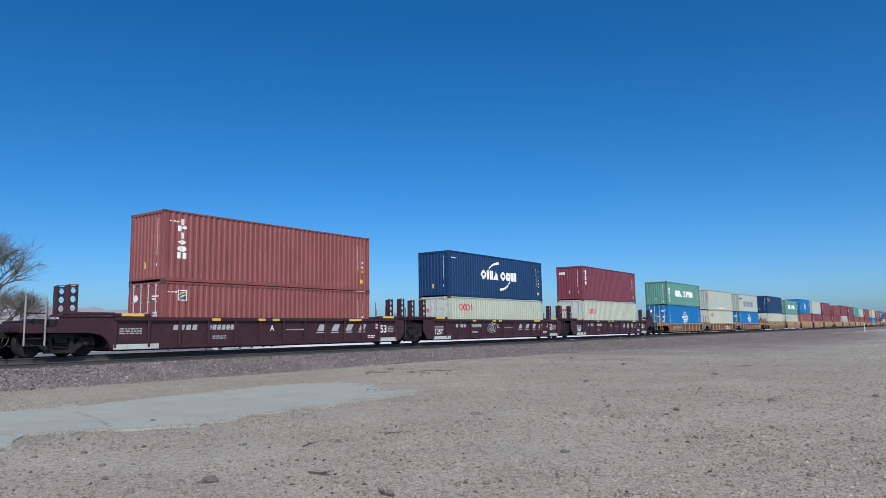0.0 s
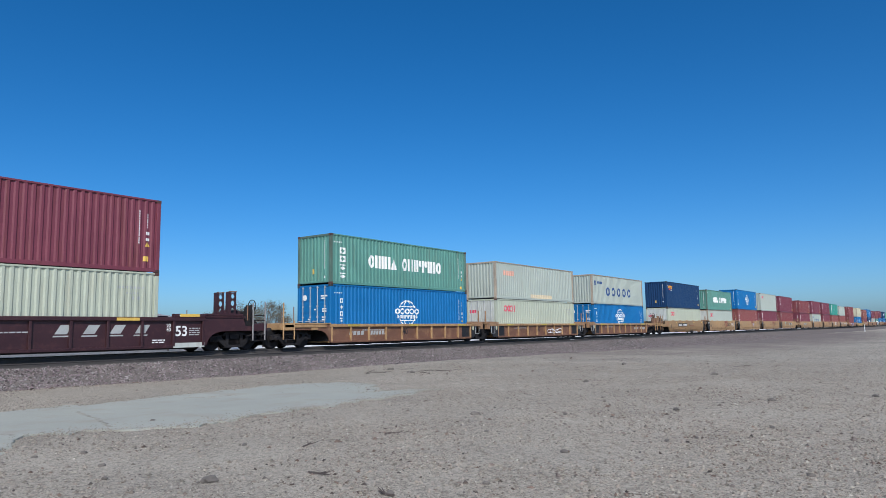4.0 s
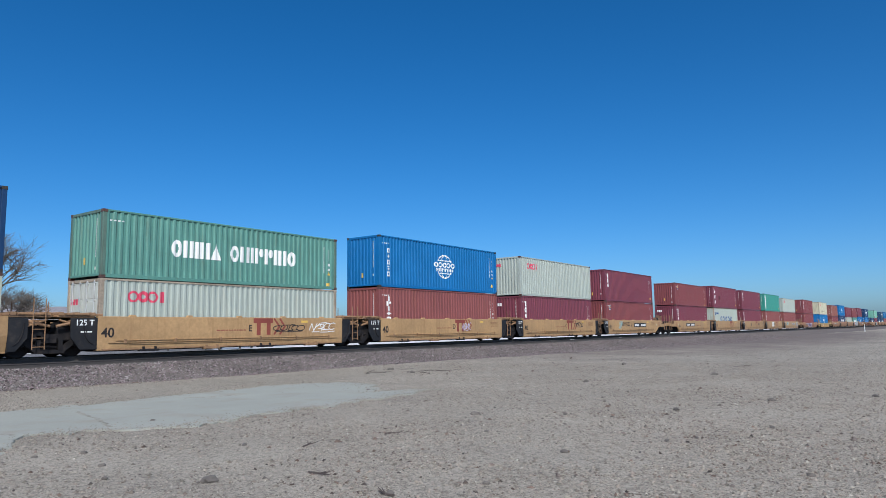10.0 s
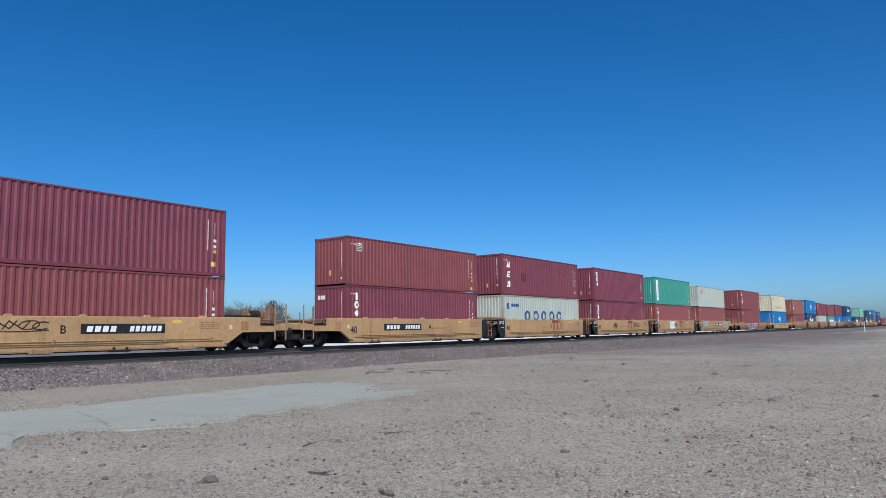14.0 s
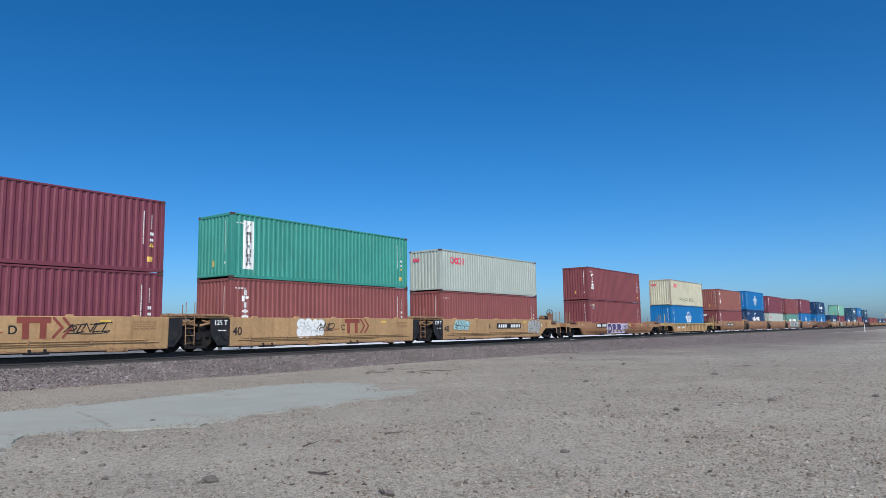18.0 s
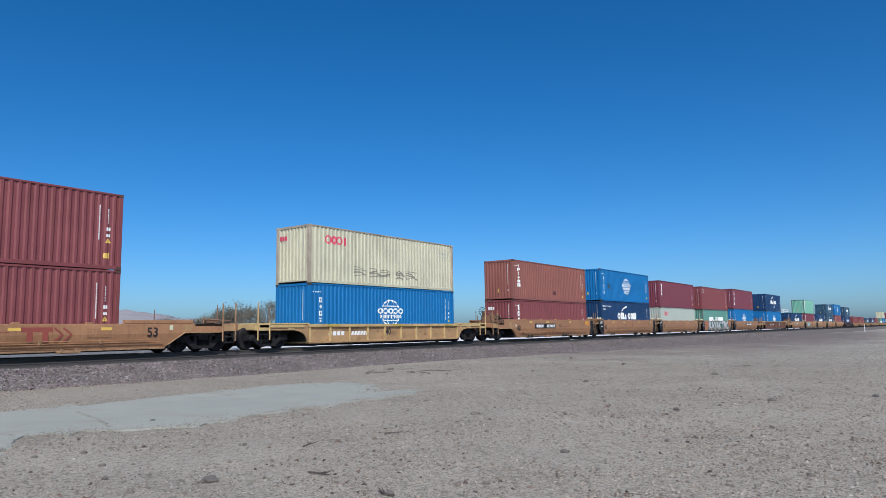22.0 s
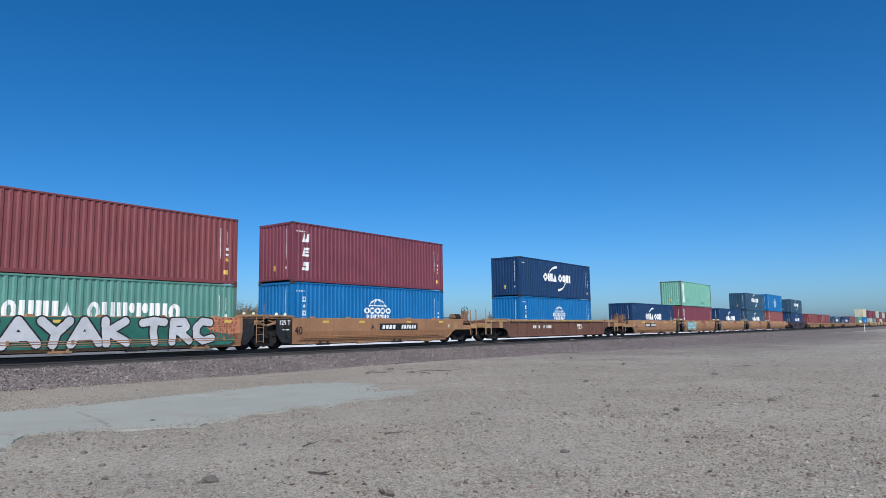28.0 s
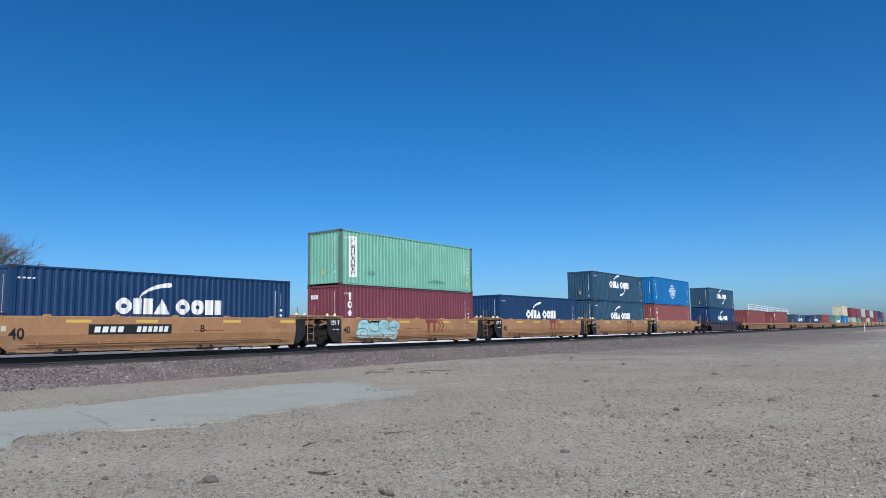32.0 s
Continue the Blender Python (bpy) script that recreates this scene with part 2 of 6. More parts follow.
# brown-pink ballast gravel spilled over the flat far along the line, with a ragged edge
rag = gn.new("ShaderNodeTexNoise")
rag.inputs["Scale"].default_value, rag.inputs["Detail"].default_value = 0.30, 6
gl.new(gtc.outputs["Object"], rag.inputs["Vector"])
fx = ground_math("POWER", ground_math("ABSOLUTE", ground_math("DIVIDE", ground_math("SUBTRACT", axes.outputs[0], SPILL[0]), SPILL[2]), 0.0), 2.0)
fy = ground_math("POWER", ground_math("ABSOLUTE", ground_math("DIVIDE", ground_math("SUBTRACT", axes.outputs[1], SPILL[1]), SPILL[3]), 0.0), 2.0)
field = ground_math("ADD", ground_math("ADD", fx, fy), ground_math("MULTIPLY", ground_math("SUBTRACT", rag.outputs["Fac"], 0.5), 2.2))
spill = gn.new("ShaderNodeMapRange")
spill.inputs[1].default_value, spill.inputs[2].default_value, spill.inputs[3].default_value, spill.inputs[4].default_value = 0.15, 1.45, 0.80, 0.0
gl.new(field, spill.inputs[0])
cover = gn.new("ShaderNodeMix")
cover.data_type = "RGBA"
gl.new(spill.outputs[0], cover.inputs[0])
gl.new(gcol, cover.inputs[6])
cover.inputs[7].default_value = (0.150, 0.122, 0.118, 1)
gl.new(cover.outputs[2], gn["Principled BSDF"].inputs["Base Color"])
gbump = gn.new("ShaderNodeBump")
gbump.invert = True
gbump.inputs["Strength"].default_value, gbump.inputs["Distance"].default_value = 0.35, 0.010
gl.new(grelief.outputs[0], gbump.inputs["Height"])
gl.new(gbump.outputs[0], gn["Principled BSDF"].inputs["Normal"])


def ground_sheet():
    xs = np.unique(np.concatenate([np.linspace(-40, 60, 201), np.linspace(60, 170, 80), np.linspace(170, 4200, 16), np.linspace(-4200, -40, 14)]))
    ys = np.unique(np.concatenate([np.linspace(-12, 34, 93), np.linspace(34, 4200, 16), np.linspace(-4200, -12, 10)]))
    vs = [(x, y, height(x, y) if -60 < x < 200 and -20 < y < 40 else 0.0) for y in ys for x in xs]
    n = len(xs)
    fs = [(j * n + i, j * n + i + 1, (j + 1) * n + i + 1, (j + 1) * n + i) for j in range(len(ys) - 1) for i in range(n - 1)]
    me = bpy.data.meshes.new("ground")
    me.from_pydata(vs, [], fs)
    me.polygons.foreach_set("use_smooth", [True] * len(me.polygons))
    me.materials.append(None)
    return me


tagged(put("ground", ground_sheet(), GROUND), "pale tan desert gravel with scattered stones", "ground", kind="structure")

BALLAST = material("grey_pink_ballast", (0.160, 0.140, 0.132), 0.95, spots=0.25, scale=0.6, fine=22, bump=0.8, stain=(0.12, 0.09, 0.085), stain_amount=0.5, spec=0.15)
bed = Shape()
half = [(-3.95, -0.05), (-2.1, 0.51), (-1.85, 0.55), (-1.4, 0.53), (1.4, 0.60), (1.85, 0.668), (2.1, 0.62), (3.95, -0.05)]
for k in range(-24, 180):
    wide = [5.4 * min(max((q - 22) / 45, 0), 1) + 0.35 * noise.noise((q * 0.21, 0, 0)) for q in (k * 5.0, k * 5.0 + 5.0)]
    lo, hi = [[(TRACK_Y - 4.0 - w, -0.04)] + [(TRACK_Y - 3.4 - 0.5 * w, 0.10)] + [(TRACK_Y + y, z) for y, z in half[1:]] for w in wide]
    n = len(lo)
    bed.add([(k * 5.0, y, z) for y, z in lo] + [(k * 5.0 + 5.0, y, z) for y, z in hi], [(q, q + 1, n + q + 1, n + q) for q in range(n - 1)])
tagged(part("ballast_bed", bed, BALLAST, None), "raised bed of grey-pink crushed stone ballast", "railway track", kind="structure")


def stones(name, count, place, sizes, mat, label, category, seed):
    """Thousands of irregular broken stones, as one stuff object."""
    r = np.random.default_rng(seed)
    octa = np.array([(1, 0, 0), (0, 1, 0), (-1, 0, 0), (0, -1, 0), (0, 0, 1), (0, 0, -1)], float)
    tri = np.array([(0, 1, 4), (1, 2, 4), (2, 3, 4), (3, 0, 4), (1, 0, 5), (2, 1, 5), (3, 2, 5), (0, 3, 5)])
    c = place(r, count)
    s = r.uniform(*sizes, (count, 1, 1)) * (1 + 1.6 * r.random((count, 1, 1)) ** 6)
    v = octa[None] * r.uniform(0.55, 1.25, (count, 6, 1)) * s * np.array([1.0, 0.85, 0.62])
    a = r.uniform(0, 6.28, count)
    ca, sa = np.cos(a)[:, None], np.sin(a)[:, None]
    tilt = r.normal(0, 0.4, (count, 1))
    x, y, z = v[..., 0] * ca - v[..., 1] * sa, v[..., 0] * sa + v[..., 1] * ca, v[..., 2] + tilt * v[..., 0]
    v = np.stack([x, y, z], -1) + c[:, None, :]
    f = (tri[None] + 6 * np.arange(count)[:, None, None]).reshape(-1, 3)
    me = bpy.data.meshes.new(name)
    me.vertices.add(6 * count)
    me.vertices.foreach_set("co", v.reshape(-1).astype(np.float32))
    me.loops.add(24 * count)
    me.loops.foreach_set("vertex_index", f.reshape(-1).astype(np.int32))
    me.polygons.add(8 * count)
    me.polygons.foreach_set("loop_start", np.arange(0, 24 * count, 3, dtype=np.int32))
    me.update(calc_edges=True)
    me.materials.append(None)
    return tagged(put(name, me, mat), label, category, kind="stuff")


def on_slope(r, n):
    x = 6 + 104 * r.random(n) ** 1.7
    w = 5.4 * np.clip((x - 22) / 45, 0, 1)
    u = r.random(n)
    y = TRACK_Y - 4.15 - w + (2.5 + w) * u
    z = np.where(y - TRACK_Y > -3.4 - 0.5 * w, np.interp((y - TRACK_Y + 2.1) / (1.3 + 0.5 * w), [-1, 0, 0.4], [0.10, 0.51, 0.55]), np.interp((y - TRACK_Y + 4.0 + w) / (0.6 + 0.5 * w), [0, 1], [-0.03, 0.10])) + r.uniform(-0.02, 0.03, n)
    return np.stack([x, y, z], -1)


STONE = material("crushed_stone", (0.228, 0.214, 0.206), 0.9, spots=0.2, fine=40, bump=0.3, spec=0.2, island=0.75, other=(0.190, 0.146, 0.156))
PEBBLE = material("desert_pebble", (0.285, 0.260, 0.220), 0.9, spots=0.15, fine=40, bump=0.3, spec=0.2, island=0.42, other=(0.245, 0.205, 0.175))
DARKSTONE = material("dark_desert_stone", (0.120, 0.106, 0.098), 0.85, spots=0.2, fine=40, bump=0.3, spec=0.2, island=0.6, other=(0.15, 0.105, 0.085))
stones("ballast_stones", 58000, on_slope, (0.013, 0.036), STONE, "loose grey and pink ballast stones on the bank", "ballast", 3)
PALESTONE = material("pale_quartz_pebble", (0.44, 0.41, 0.355), 0.85, spots=0.12, fine=40, bump=0.3, spec=0.25, island=0.3)


def on_fan(r0, r1, a0=-2.0, a1=74.0, patchy=0.9):
    """Scattered on the flat before the track, in patches, thinning out with distance."""
    def place(r, n):
        found = []
        while len(found) < n:
            d = (r0 ** 0.8 + (r1 ** 0.8 - r0 ** 0.8) * r.random(n)) ** 1.25
            a = np.radians(r.uniform(a0, a1, n))
            for x, y, luck in zip(d * np.cos(a), np.minimum(d * np.sin(a), 22.4), r.random(n)):
                zone = 0.5 + patchy * (noise.noise((x * 0.33, y * 0.33, 9.0)) + 0.6 * noise.noise((x * 1.2, y * 1.2, 3.0))) + min(max((x - 1.2 * y) * 0.02, -0.12), 0.3)
                if luck < max(zone, 0.06):
                    found.append((x, y, height(x, y)))
        return np.array(found[:n])
    return place


stones("gravel", 160000, on_fan(3.4, 34.0, patchy=0.45), (0.005, 0.0185), PEBBLE, "small loose desert pebbles on the ground", "gravel", 4)
stones("pale_pebbles", 6000, on_fan(3.4, 30.0), (0.004, 0.017), PALESTONE, "scattered pale pebbles on the ground", "gravel", 8)
stones("dark_pebbles", 42000, on_fan(3.4, 55.0, patchy=0.9), (0.005, 0.018), DARKSTONE, "scattered dark pebbles on the ground", "gravel", 6)
stones("dark_clods", 900, on_fan(3.8, 46.0, patchy=1.6), (0.020, 0.042), DARKSTONE, "scattered dark clods and stones on the ground", "gravel", 12)

# concrete slab, an old pad half buried in the gravel
SLAB = material("old_concrete", (0.345, 0.355, 0.318), 0.9, spots=0.07, scale=0.5, fine=25, bump=0.2, stain=(0.30, 0.26, 0.21), stain_amount=0.6, spec=0.2)


EDGE = [(-3.0, 13.0), (2.0, 11.5), (4.3, 10.75), (5.35, 12.15), (6.3, 11.65), (7.25, 10.85), (8.2, 11.0), (9.8, 11.2), (10.7, 10.95), (12.45, 11.2), (14.0, 11.36), (15.45, 11.5), (15.3, 12.2), (14.2, 12.4), (16.0, 14.6), (16.1, 15.9), (14.7, 16.9), (11.5, 16.75), (8.9, 16.3), (6.6, 16.6), (1.0, 16.6), (-3.0, 16.8)]


def slab():
    pts, n = [], len(EDGE)
    for k in range(n):
        a, b = Vector((*EDGE[k], 0)), Vector((*EDGE[(k + 1) % n], 0))
        for j in range(24):
            p = a.lerp(b, j / 24)
            p += Vector((noise.noise((p.x * 1.7, p.y * 1.7, 1)), noise.noise((p.x * 1.7, p.y * 1.7, 7)), 0)) * 0.30
            p += Vector((noise.noise((p.x * 9, p.y * 9, 1)), noise.noise((p.x * 9, p.y * 9, 7)), 0)) * 0.10
            pts.append((p.x, p.y))
    s = Shape()
    m = len(pts)
    vs, _, tris = delaunay_2d_cdt([Vector(p) for p in pts], [], [list(range(m))], 1, 1e-5)[:3]
    s.add([(p.x, p.y, 0.028) for p in vs], [tuple(t) for t in tris])
    s.add([(x, y, 0.028) for x, y in pts] + [(x, y, -0.1) for x, y in pts], [(k, m + k, m + (k + 1) % m, (k + 1) % m) for k in range(m)])
    return s


tagged(part("concrete_slab", slab(), SLAB, None), "weathered pale grey concrete slab flush with the gravel", "slab", kind="structure")
CRACK = material("gritty_crack", (0.25, 0.235, 0.205), 0.95, spots=0.3, fine=40, bump=0.5)
for way in (((7.45, 14.9), (7.2, 14.2), (7.05, 13.4), (6.75, 12.6), (6.5, 11.9)), ((4.3, 13.1), (4.9, 12.75), (5.35, 12.25)), ((10.4, 15.6), (10.9, 15.2), (11.6, 15.1))):
    crack = Shape()
    for (a, b), (c, d) in zip(way, way[1:]):
        for k in range(6):
            u, v = a + (c - a) * k / 6 + 0.10 * noise.noise((a * 3 + k, b, 1.0)), b + (d - b) * k / 6 + 0.10 * noise.noise((a, b * 3 + k, 5.0))
            w = 0.014 + 0.012 * noise.noise((u * 5, v * 5, 2.0))
            crack.box(u - w, u + w, v - 0.08, v + 0.08, 0.02, 0.034, 0.004)
    part("crack", crack, CRACK, bpy.data.objects["concrete_slab"], "gritty crack in the concrete")


def along_edge(r, n):
    """Grit washed over the slab's rim."""
    ring = np.array(EDGE + EDGE[:1])
    k = r.integers(2, 19, n)
    f = r.random((n, 1))
    p = ring[k] * (1 - f) + ring[k + 1] * f
    p = p + (np.array([9.5, 14.0]) - p) * (r.normal(0, 0.03, (n, 1)) + 0.22 * r.random((n, 1)) ** 5)
    return np.stack([p[:, 0] + r.normal(0, 0.12, n), p[:, 1] + r.normal(0, 0.12, n), np.full(n, 0.030)], -1)


stones("slab_grit", 5200, along_edge, (0.004, 0.013), PEBBLE, "loose grit washed over the rim of the slab", "gravel", 9)

# rails and ties
track = new("railway_track")
track.matrix_basis = pose(0, TRACK_Y, 0)
tagged(track, "single railway track of rusty steel rails on timber ties", "railway track", kind="structure")
sect = [(-0.076, 0), (0.076, 0), (0.076, 0.012), (0.024, 0.032), (0.015, 0.045), (0.015, 0.138), (0.036, 0.150), (0.037, 0.178), (0.028, 0.186), (-0.028, 0.186), (-0.037, 0.178), (-0.036, 0.150), (-0.015, 0.138), (-0.015, 0.045), (-0.024, 0.032), (-0.076, 0.012)]
for side in (-0.7525, 0.7525):
    rail = Shape()
    for k in range(-6, 46):
        rail.bar([(side + y, RAIL_Z - 0.186 + z) for y, z in sect], k * 20.0, k * 20.0 + 20.0)
    part("rail", rail, RAILRUST, track, "long dark rusty steel rail")
    top = Shape()
    top.box(-120, 920, side - 0.026, side + 0.026, RAIL_Z, RAIL_Z + 0.003)
    part("rail_head", top, TREAD, track, "polished running surface")
spare = Shape()
for k in range(-4, 12):
    bow = [1.47 + 0.05 * noise.noise((q * 3.7, 0, 2)) for q in (k, k + 1)]
    spare.bar([(-bow[0] + y, 0.55 + z * 0.94) for y, z in sect], k * 16.0, k * 16.0 + 15.95)
part("rail", spare, RAILRUST, track, "spare rusty rail lying along the tie ends")
for u in (51.6, 61.6, 67.6, 75.2):
    part("paint_dab", Shape().box(u, u + 0.5, -1.52, -1.42, 0.724, 0.740, 0.004), WHITE, track, "white paint dab on the spare rail")
tie = Shape().box(-0.115, 0.115, -1.3, 1.3, RAIL_Z - 0.186 - 0.17, RAIL_Z - 0.186, 0.015).mesh("tie")
clip = Shape().box(-0.1, 0.1, -0.17, 0.17, 0, 0.018).mesh("tie_plate")
for k in range(150):
    x = -8 + k * 0.56
    put("tie", tie, TIEWOOD, track, (x, 0, 0))
for k in range(40, 100):
    put("tie_plate", clip, RAILRUST, track, (-8 + k * 0.56, -0.7525, RAIL_Z - 0.186))


# ---- marks on corrugated or flat sides: plain shapes, laid on column by column ----
PITCH_C, POST = 0.278, 0.16
LEN, WID = 12.192, 2.438


def ridge(u):
    """Depth of a side's corrugation at u metres from its end."""
    k = (u - POST) % PITCH_C
    return float(np.interp(k, [0, 0.082, 0.132, 0.228, 0.278], [0, 0, 0.038, 0.038, 0]))


def near(u, v, pts, w, taper=None):
    """Inside a stroke of width w along pts."""
    ok = np.zeros(u.shape, bool)
    total = len(pts) - 1
    for k in range(total):
        (a, b), (c, d) = pts[k], pts[k + 1]
        q = (c - a) ** 2 + (d - b) ** 2 + 1e-9
        s = np.clip(((u - a) * (c - a) + (v - b) * (d - b)) / q, 0, 1)
        ww = w if taper is None else taper[0] + (taper[1] - taper[0]) * (k + s) / total
        ok |= np.hypot(u - a - s * (c - a), v - b - s * (d - b)) < ww / 2
    return ok


def inside(u, v, prims):
    ok = np.zeros(u.shape, bool)
    for p in prims:
        kind, cut = p[0].lstrip("-"), p[0].startswith("-")
        if kind == "box":
            _, a, b, c, d = p[:5]
            lean = p[5] if len(p) > 5 else 0.0
            uu = u - lean * (v - b)
            hit = (uu > a) & (uu < c) & (v > b) & (v < d)
        elif kind == "ring":
            _, a, b, ru, rv, th = p
            hit = (((u - a) / ru) ** 2 + ((v - b) / rv) ** 2 < 1) & (((u - a) / max(ru - th, 1e-3)) ** 2 + ((v - b) / max(rv - th, 1e-3)) ** 2 > 1)
        elif kind == "disc":
            _, a, b, ru, rv = p
            hit = ((u - a) / ru) ** 2 + ((v - b) / rv) ** 2 < 1
        elif kind == "tri":
            _, a, b, w, h = p
            hit = (v > b) & (v < b + h) & (np.abs(u - a - w / 2) < w / 2 * (1 - (v - b) / h))
        elif kind == "gem":
            _, a, b, w, h = p
            hit = np.abs(u - a - w / 2) / (w / 2) + np.abs(v - b - h / 2) / (h / 2) < 1
        elif kind == "stroke":
            hit = near(u, v, p[1], p[2], p[3] if len(p) > 3 else None)
        ok = ok & ~hit if cut else ok | hit
    return ok


def mark(key, prims, u0, u1, v0, v1, wavy=True, y=-1.205, dv=0.018):
    def build():
        if wavy:
            first, last = int((u0 - POST) / PITCH_C) - 1, int((u1 - POST) / PITCH_C) + 2
            steps = np.concatenate([np.linspace(a, b, n, endpoint=False) for a, b, n in ((0, 0.082, 4), (0.082, 0.132, 3), (0.132, 0.228, 5), (0.228, 0.278, 3))])
            e = sorted({round(POST + k * PITCH_C + o, 5) for k in range(first, last) for o in steps})
            e = np.array([q for q in e if u0 - 0.01 < q < u1 + 0.01])
        else:
            e = np.arange(u0, u1 + 0.02, 0.02)
        rows = np.arange(v0, v1 + dv, dv)
        uc, vc = (e[1:] + e[:-1]) / 2, (rows[1:] + rows[:-1]) / 2
        hit = inside(*np.meshgrid(uc, vc, indexing="ij"), prims)
        s, seen = Shape(), {}

        def corner(i, j):
            if (i, j) not in seen:
                seen[i, j] = len(s.v)
                s.v.append((e[i], (y + ridge(e[i]) - 0.007 if wavy else y - 0.004), rows[j]))
            return seen[i, j]

        for i, j in zip(*np.where(hit)):
            s.f.append((corner(i, j), corner(i + 1, j), corner(i + 1, j + 1), corner(i, j + 1)))
        me = bpy.data.meshes.new("mark")
        me.from_pydata(s.v, [], s.f)
        me.materials.append(None)
        return me

    return kept(("mark", key, round(y, 3)), build)


def oval(u, v, w, h, t=0.34):
    """A plain upright ring in a box of width w and height h."""
    return [("ring", u + w / 2, v + h / 2, w / 2, h / 2, t * w)]


def pair(u, v, w, h):
    return [("box", u, v, u + 0.36 * w, v + h), ("box", u + 0.62 * w, v, u + w, v + h)]


def wedge(u, v, w, h):
    return [("tri", u, v, w, h)]


def solid(u, v, w, h):
    return [("box", u, v, u + 0.46 * w, v + h), ("box", u + 0.54 * w, v, u + w, v + h)]


def flag(u, v, w, h):
    return [("box", u, v, u + 0.40 * w, v + h), ("disc", u + 0.74 * w, v + 0.72 * h, 0.26 * w, 0.27 * h)]


def gem(u, v, w, h):
    return [("gem", u, v, w, h)]


def stem(u, v, w, h):
    return [("box", u, v, u + w, v + h)]


def blocks(u0, u1, v0, v1, n, gap=0.2, lean=0.0, slit=True):
    """A row of n plain blocks."""
    w = (u1 - u0) / n
    return [("box", u0 + k * w, v0, u0 + (k + 1 - gap) * w, v1, lean) for k in range(n)]


def row(kinds, u0, v0, h, sizes, gap):
    """Plain shapes side by side."""
    out, u = [], u0
    for f, w in zip(kinds, sizes):
        if f:
            out += f(u, v0, w, h)
        u += w + gap
    return out


def tower(kinds, u0, u1, v0, v1, gap=0.18):
    """Plain shapes one above another, top to bottom."""
    out, h = [], (v1 - v0) / len(kinds)
    for k, f in enumerate(kinds):
        w = (u1 - u0) * (0.45 if f is stem else 1.0)
        out += f((u0 + u1 - w) / 2, v1 - (k + 1 - gap) * h, w, h * (1 - gap))
    return out


def tile(u, v, w, h):
    """A pierced block."""
    return [("box", u, v, u + w, v + h), ("-gem", u + 0.12 * w, v + 0.12 * h, 0.76 * w, 0.76 * h)]


def comb(u, v, w, h):
    return [("gem", u, v, w, 0.62 * h), ("box", u, v + 0.72 * h, u + w, v + 0.90 * h)]


def arc(cu, cv, ru, rv, a0, a1, n=14):
    return [(cu + ru * math.cos(radians(a0 + (a1 - a0) * k / n)), cv + rv * math.sin(radians(a0 + (a1 - a0) * k / n))) for k in range(n + 1)]


def globe(cv):
    cu = 6.14
    out = [("ring", cu, cv + 0.02, 0.80, 0.74, 0.065), ("ring", cu, cv + 0.02, 0.36, 0.74, 0.055), ("box", cu - 0.72, cv + 0.36, cu + 0.72, cv + 0.41), ("box", cu - 0.70, cv - 0.42, cu + 0.70, cv - 0.37)]
    out += [("-box", cu - 1.1, cv - 0.31, cu + 1.1, cv + 0.32)]
    out += [("ring", cu - 0.86 + 0.43 * k, cv + 0.12, 0.205, 0.165, 0.085) for k in range(5)]
    kinds = (oval, pair, stem, flag, flag, stem, pair, oval)
    return out + row(kinds, cu - 0.93, cv - 0.28, 0.20, [0.09 if f is stem else 0.22 for f in kinds], 0.053)


BUFF = material("buff_touch_up_paint", (0.62, 0.52, 0.36), 0.6, spots=0.1)
SPLIT = ("swoosh", "low_swoosh", "words", "stack_white", "thin_stack", "rings", "stack_six", "stack_low", "stack_three", "stack_lean", "rose_low", "rose_high", "rose_faded")


def pieces(prims):
    """Each shape with the cuts that follow it."""
    out = []
    for p in prims:
        if p[0].startswith("-"):
            out[-1].append(p)
        else:
            out.append([p])
    return out


